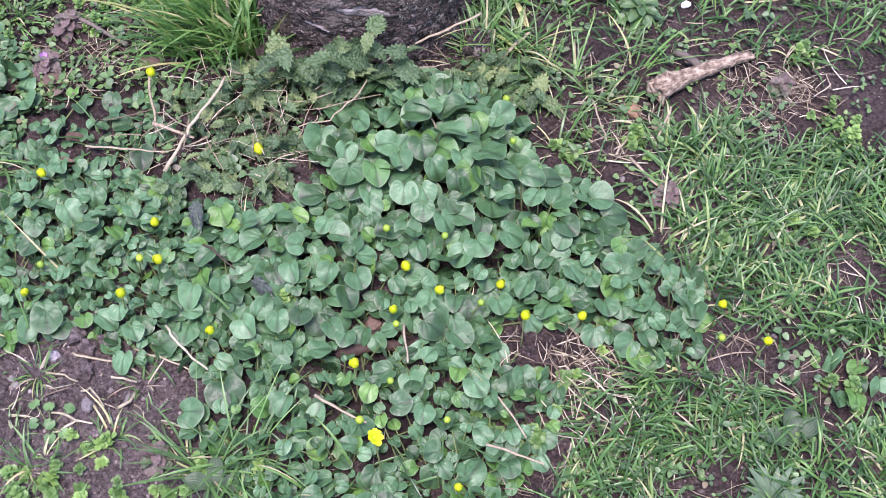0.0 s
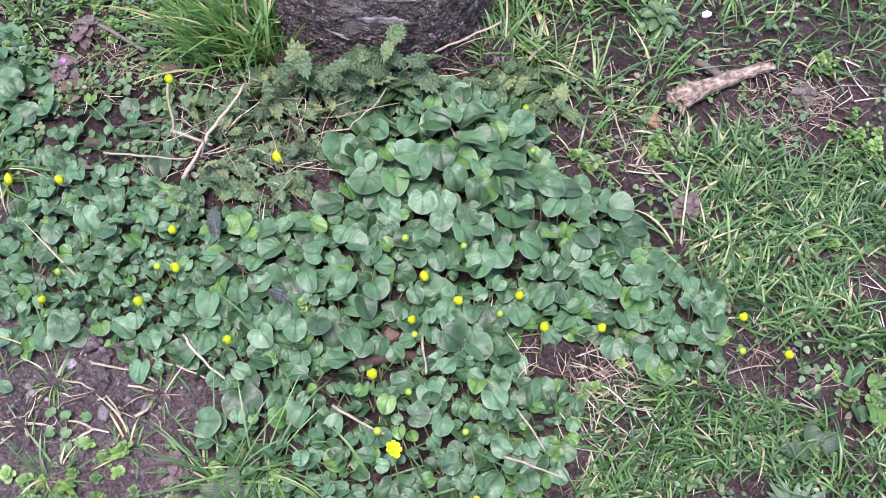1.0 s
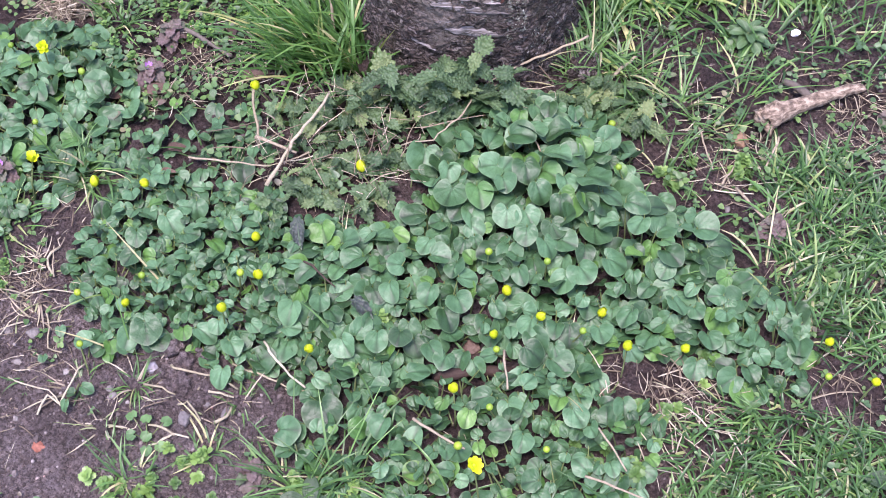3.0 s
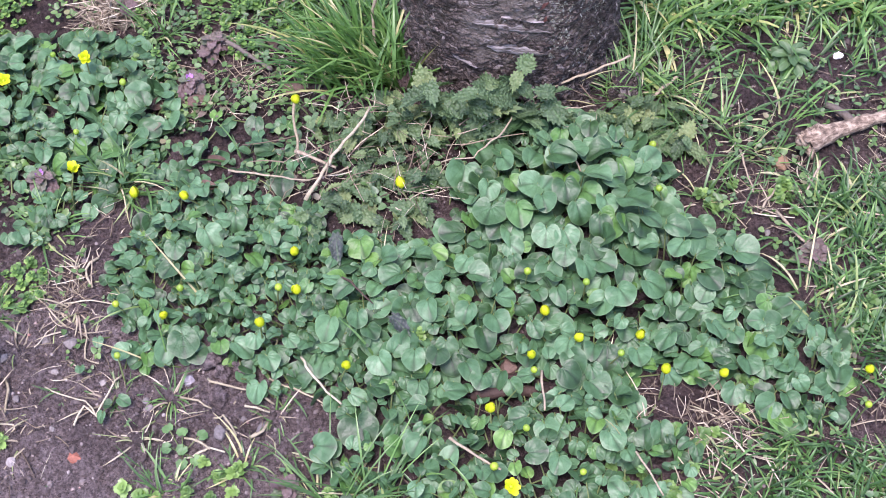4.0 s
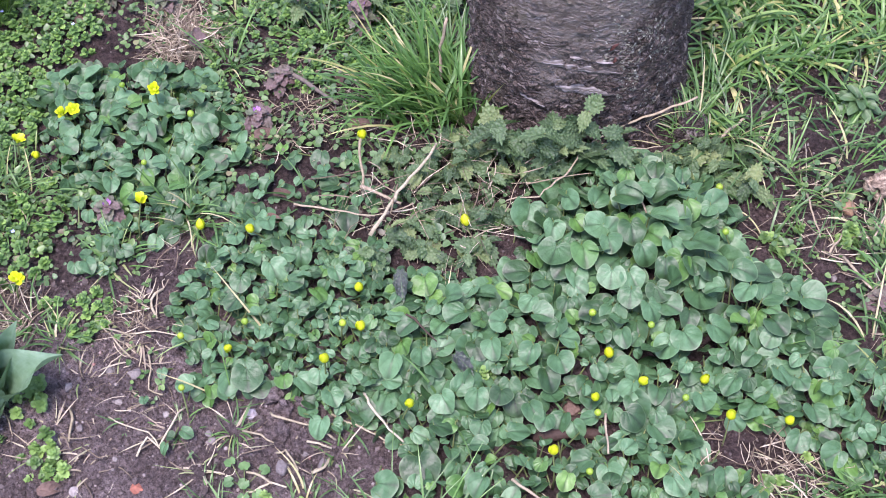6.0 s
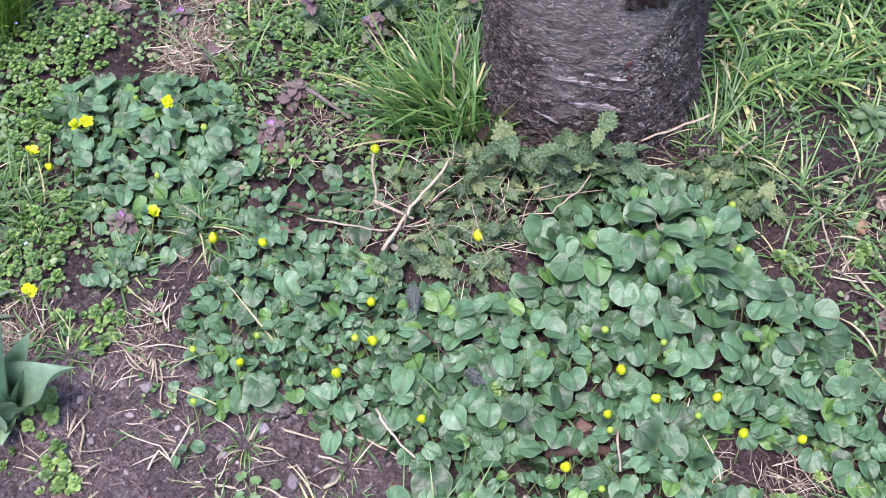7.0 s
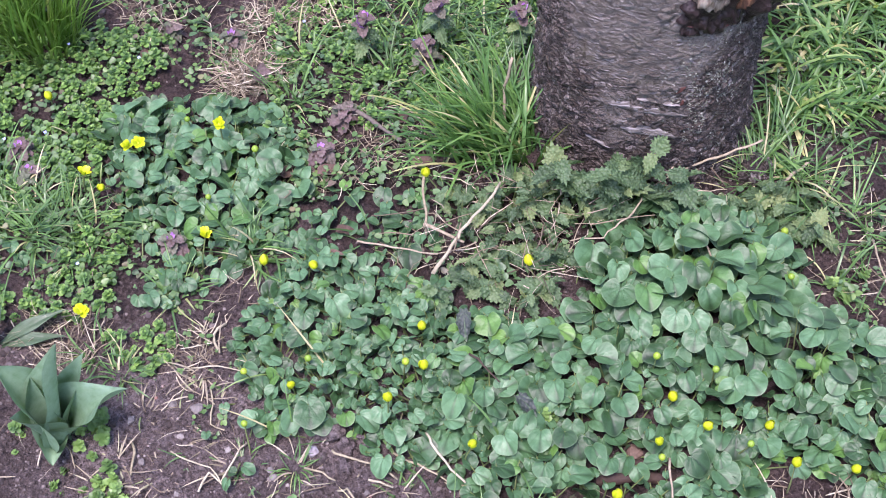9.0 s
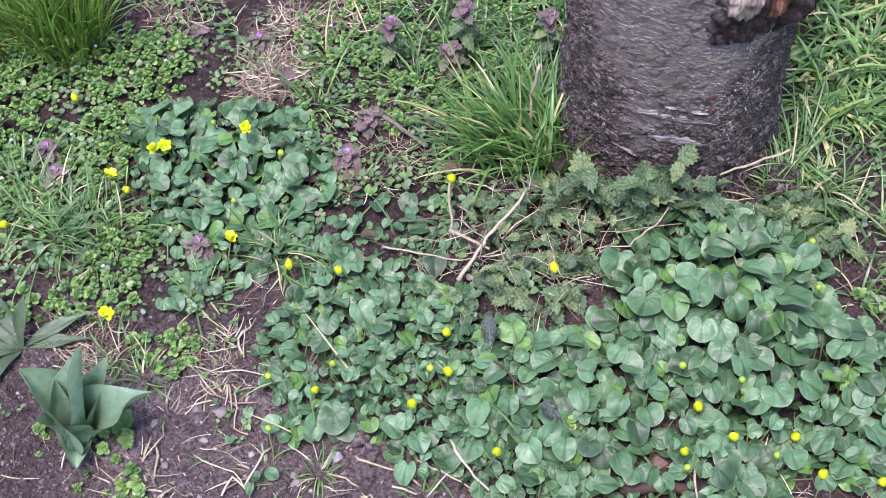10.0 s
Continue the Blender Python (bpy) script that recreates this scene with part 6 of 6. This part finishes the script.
# ---- the trunk's wounds ----
def smooth_radius(a, z):
    return sum(trunk_radius(a + da, z + dz) for da in (-0.03, 0, 0.03) for dz in (-0.005, 0, 0.005)) / 9


def scrape(a0, z0, wide, high, seed, label):
    """A bare splinter patch that follows the bark, a thin shell over it."""
    r = random.Random(seed)
    h = Heap()
    n, m = 30, 8
    verts, faces = [], []
    for i in range(n + 1):
        u = i / n
        hh = high * math.sin(math.pi * (0.02 + 0.96 * u ** 0.8)) ** 0.7
        mid = z0 - 0.16 * wide * (u - 0.5)
        for k in range(m + 1):
            q = 2 * k / m - 1
            a, z = a0 + wide / 0.156 * (u - 0.5), mid + 0.5 * hh * q + 0.0012 * noise.noise(Vector((u * 9, q * 2, seed)))
            rad = smooth_radius(a, z) + 0.0028 - 0.006 * q * q + 0.0015 * noise.noise(Vector((u * 14, q * 3, seed + 5)))
            verts.append(Vector((rad * math.cos(a), rad * math.sin(a), z)))
    for i in range(n):
        for k in range(m):
            w = m + 1
            faces.append((i * w + k, (i + 1) * w + k, (i + 1) * w + k + 1, i * w + k + 1))
    h.add(verts, faces)
    part("scrape", h, M_SCRAPE, tree, label)


for k, (a, z, w, hgt) in enumerate([(-1.45, 0.138, 0.085, 0.026), (-1.5, 0.182, 0.11, 0.02), (-1.42, 0.2, 0.06, 0.008), (-1.9, 0.105, 0.04, 0.009)]):
    scrape(a, z, w, hgt, k, "pale bare splintered scrape")


def slivers(name, spots, material, label, seed):
    """Thin raised bark flakes: angle, height, length, width, tilt, rise."""
    r = random.Random(seed)
    h = Heap()
    for a0, z0, long, wide, tilt, rise in spots:
        verts = []
        c, s = math.cos(tilt), math.sin(tilt)
        nu, nv = 6, 3
        base = smooth_radius(a0, z0)
        ph = r.uniform(0, 9)
        for i in range(nu):
            u = 2 * i / (nu - 1) - 1
            for k in range(nv):
                q = k - 1.0
                p = 0.5 * long * u
                w = 0.5 * wide * max(0.12, (1 - abs(u) ** 2.2)) * q * (1 + 0.9 * noise.noise(Vector((u * 3.5, q, ph)))) + 0.35 * wide * noise.noise(Vector((u * 1.6, 3.3, ph)))
                a, z = a0 + (p * c - w * s) / 0.156, z0 + p * s + w * c
                rad = 0.5 * (base + trunk_radius(a, z)) + (rise if k == 1 else (0.6 * rise if k == 0 else -0.0012)) * (1 - 0.8 * abs(u) ** 3)
                verts.append((rad * math.cos(a), rad * math.sin(a), z))
        h.add(verts, [(i * nv + k, (i + 1) * nv + k, (i + 1) * nv + k + 1, i * nv + k + 1) for i in range(nu - 1) for k in range(nv - 1)])
    return tagged(part(name, h, material, tree, label), label, kind="stuff")


rb = random.Random(64)
flakes, chips, crusts = [], [], []
for _ in range(2600):
    a, z = rb.uniform(-2.75, -0.35), rb.uniform(0.12, 0.62)
    keep = z - 0.2 - 0.25 * max(0.0, -1.9 - a) - 0.2 * max(0.0, a + 1.2)
    if keep + 0.1 * noise.noise(Vector((a * 4, z * 9, 2.0))) > 0:
        flakes.append((a, z, rb.uniform(0.004, 0.012), rb.uniform(0.0008, 0.002), rb.gauss(-0.12 - 0.25 * (a + 1.5), 0.12), rb.uniform(0.0003, 0.0014)))
for _ in range(900):
    a, z = rb.uniform(-2.9, -0.2), abs(rb.gauss(0.0, 0.16)) + (0.0 if -2.2 < a < -0.9 else rb.uniform(0, 0.3))
    chips.append((a, z, rb.uniform(0.008, 0.026), rb.uniform(0.003, 0.01), rb.gauss(0, 0.6), rb.uniform(0.001, 0.0045)))
for _ in range(1500):
    a, z = rb.gauss(-0.95, 0.24), rb.gauss(0.2, 0.085)
    if z > 0.03 and noise.noise(Vector((a * 7, z * 16, 8.0))) > -0.12:
        crusts.append((a, z, rb.uniform(0.0015, 0.005), rb.uniform(0.001, 0.0035), rb.uniform(-1.5, 1.5), rb.uniform(0.0005, 0.002)))
slivers("flaking_bark", flakes, M_FLAKE, "small pale level bark flakes", 1)
slivers("loose_bark", chips, M_BARK, "dark rough curling bark plates", 2)
slivers("lichen", crusts, M_LICHEN, "pale grey-green lichen crust", 3)
slivers("inner_bark", [(-1.3, 0.35, 0.03, 0.004, 1.2, 0.003), (-1.27, 0.335, 0.022, 0.003, 0.6, 0.003), (-1.22, 0.345, 0.03, 0.003, -0.2, 0.004), (-0.95, 0.345, 0.02, 0.003, 1.3, 0.004), (-0.9, 0.335, 0.024, 0.0035, 0.3, 0.004),
                       (-1.24, 0.225, 0.02, 0.006, 0.9, 0.003), (-1.22, 0.2, 0.016, 0.005, 1.3, 0.003)], M_REDBARK, "red-brown inner bark showing", 4)

# a torn limb's scar: dark resinous lip under bare heartwood, rusty wood beside it
def scar(name, a0, z0, wide, high, out, material, label, seed, knobs=0.006, n=44, m=36):
    h = Heap()
    verts, faces = [], []
    for i in range(n + 1):
        for k in range(m + 1):
            u, q = 2 * i / n - 1, 2 * k / m - 1
            d = math.hypot(u, q)
            edge = 1 + 0.2 * noise.noise(Vector((u * 1.7, q * 1.7, seed))) + 0.16 * noise.noise(Vector((u * 5.5, q * 5.5, seed)))
            a, z = a0 + wide / 0.3 * u * (1 - 0.22 * q * q) * edge, z0 + 0.5 * high * q * (1 - 0.2 * u * u) * edge
            rise = out * max(0.0, 1 - max(abs(u), abs(q)) ** 4) + knobs * noise.noise(Vector((u * 4.5, q * 4.5, seed + 3))) + 0.5 * knobs * noise.noise(Vector((u * 11, q * 11, seed + 7)))
            rise -= 0.02 * max(abs(u), abs(q)) ** 6
            rad = trunk_radius(a, z) + rise
            verts.append(Vector((rad * math.cos(a), rad * math.sin(a), z)))
    w = m + 1
    faces = [(i * w + k, (i + 1) * w + k, (i + 1) * w + k + 1, i * w + k + 1) for i in range(n) for k in range(m)]
    h.add(verts, faces)
    part(name, h, material, tree, label)


scar("wound_lip", -1.04, 0.388, 0.115, 0.165, 0.008, M_RESIN, "dark purple-brown resinous lip of a torn limb", 1, 0.009)
scar("wound_collar", -0.46, 0.405, 0.09, 0.2, 0.03, M_RESIN, "dark knobbly resin along the scar", 2, 0.01)
scar("bare_wood", -1.13, 0.445, 0.058, 0.15, 0.024, M_CUT, "pale weathered bare heartwood", 3, 0.004)
scar("rusty_wood", -0.84, 0.415, 0.026, 0.12, 0.026, M_RUST, "rust-brown bare wood strip", 4, 0.004)
for pts in ([(-0.088, 1.36, 0.055), (-0.06, 1.385, 0.075), (-0.03, 1.40, 0.085)], [(-0.085, 1.365, 0.055), (-0.055, 1.395, 0.07), (-0.032, 1.41, 0.075)], [(-0.1, 1.345, 0.05), (-0.05, 1.335, 0.052), (0.0, 1.35, 0.05)]):
    stalk_thing("twig", pts, 0.0015, M_STRAW, "thin pale forked twig at the foot of the trunk", "twig", "thin twigs", 0.001, int(pts[0][1] * 1000))

for x, y, sz, a, i in ((-0.335, 1.085, 0.034, -1.4, 1), (-0.245, 0.97, 0.03, -0.7, 2)):
    ob = new("withered_leaf", blade_mesh("withered_leaf", M_DUSK, sz, sz * 0.6, 0.1, 0.5, 0.3, 0.06, 0.2, teeth=9, tooth=0.2, seed=950 + i, seg=45))
    ob.matrix_basis = turned(x, y, ground_height(x, y) + 0.055, a, 0.1, 0.2)
    tagged(ob, "dark blue-grey withered toothed leaf on the celandine mat", "dead leaf", "withered leaves")
stalk_thing("twig", [(-0.318, 1.022, 0.056), (-0.295, 1.005, 0.06), (-0.272, 0.988, 0.052)], 0.0018, M_BARKSTICK, "short dark twig lying on the leaves", "twig", "thin twigs", 0.001, 77)

grit = Heap()
rg = random.Random(19)
for _ in range(260):
    x, y = rg.uniform(-0.95, -0.3), rg.uniform(0.62, 0.97)
    if not inside(MAT, x, y):
        s = rg.uniform(0.001, 0.0034)
        grit.add([(a * rg.uniform(0.7, 1.3), b * rg.uniform(0.7, 1.3), c * rg.uniform(0.6, 1.1)) for a, b, c in ICO], ICF, turned(x, y, ground_height(x, y) + s * 0.3, rg.uniform(0, 6.28), 0, 0, s))
tagged(new("fine_gravel", grit.mesh("fine_gravel", M_GRIT)), "fine grey and brown gravel on the dry soil", "gravel", kind="stuff")
lumpy("surface_root", 0.045, 1.43, 0.03, M_BARK, "dark knobbly root at the foot of the trunk", "root", "", 41, 0.7, rough=0.35, subdiv=3)
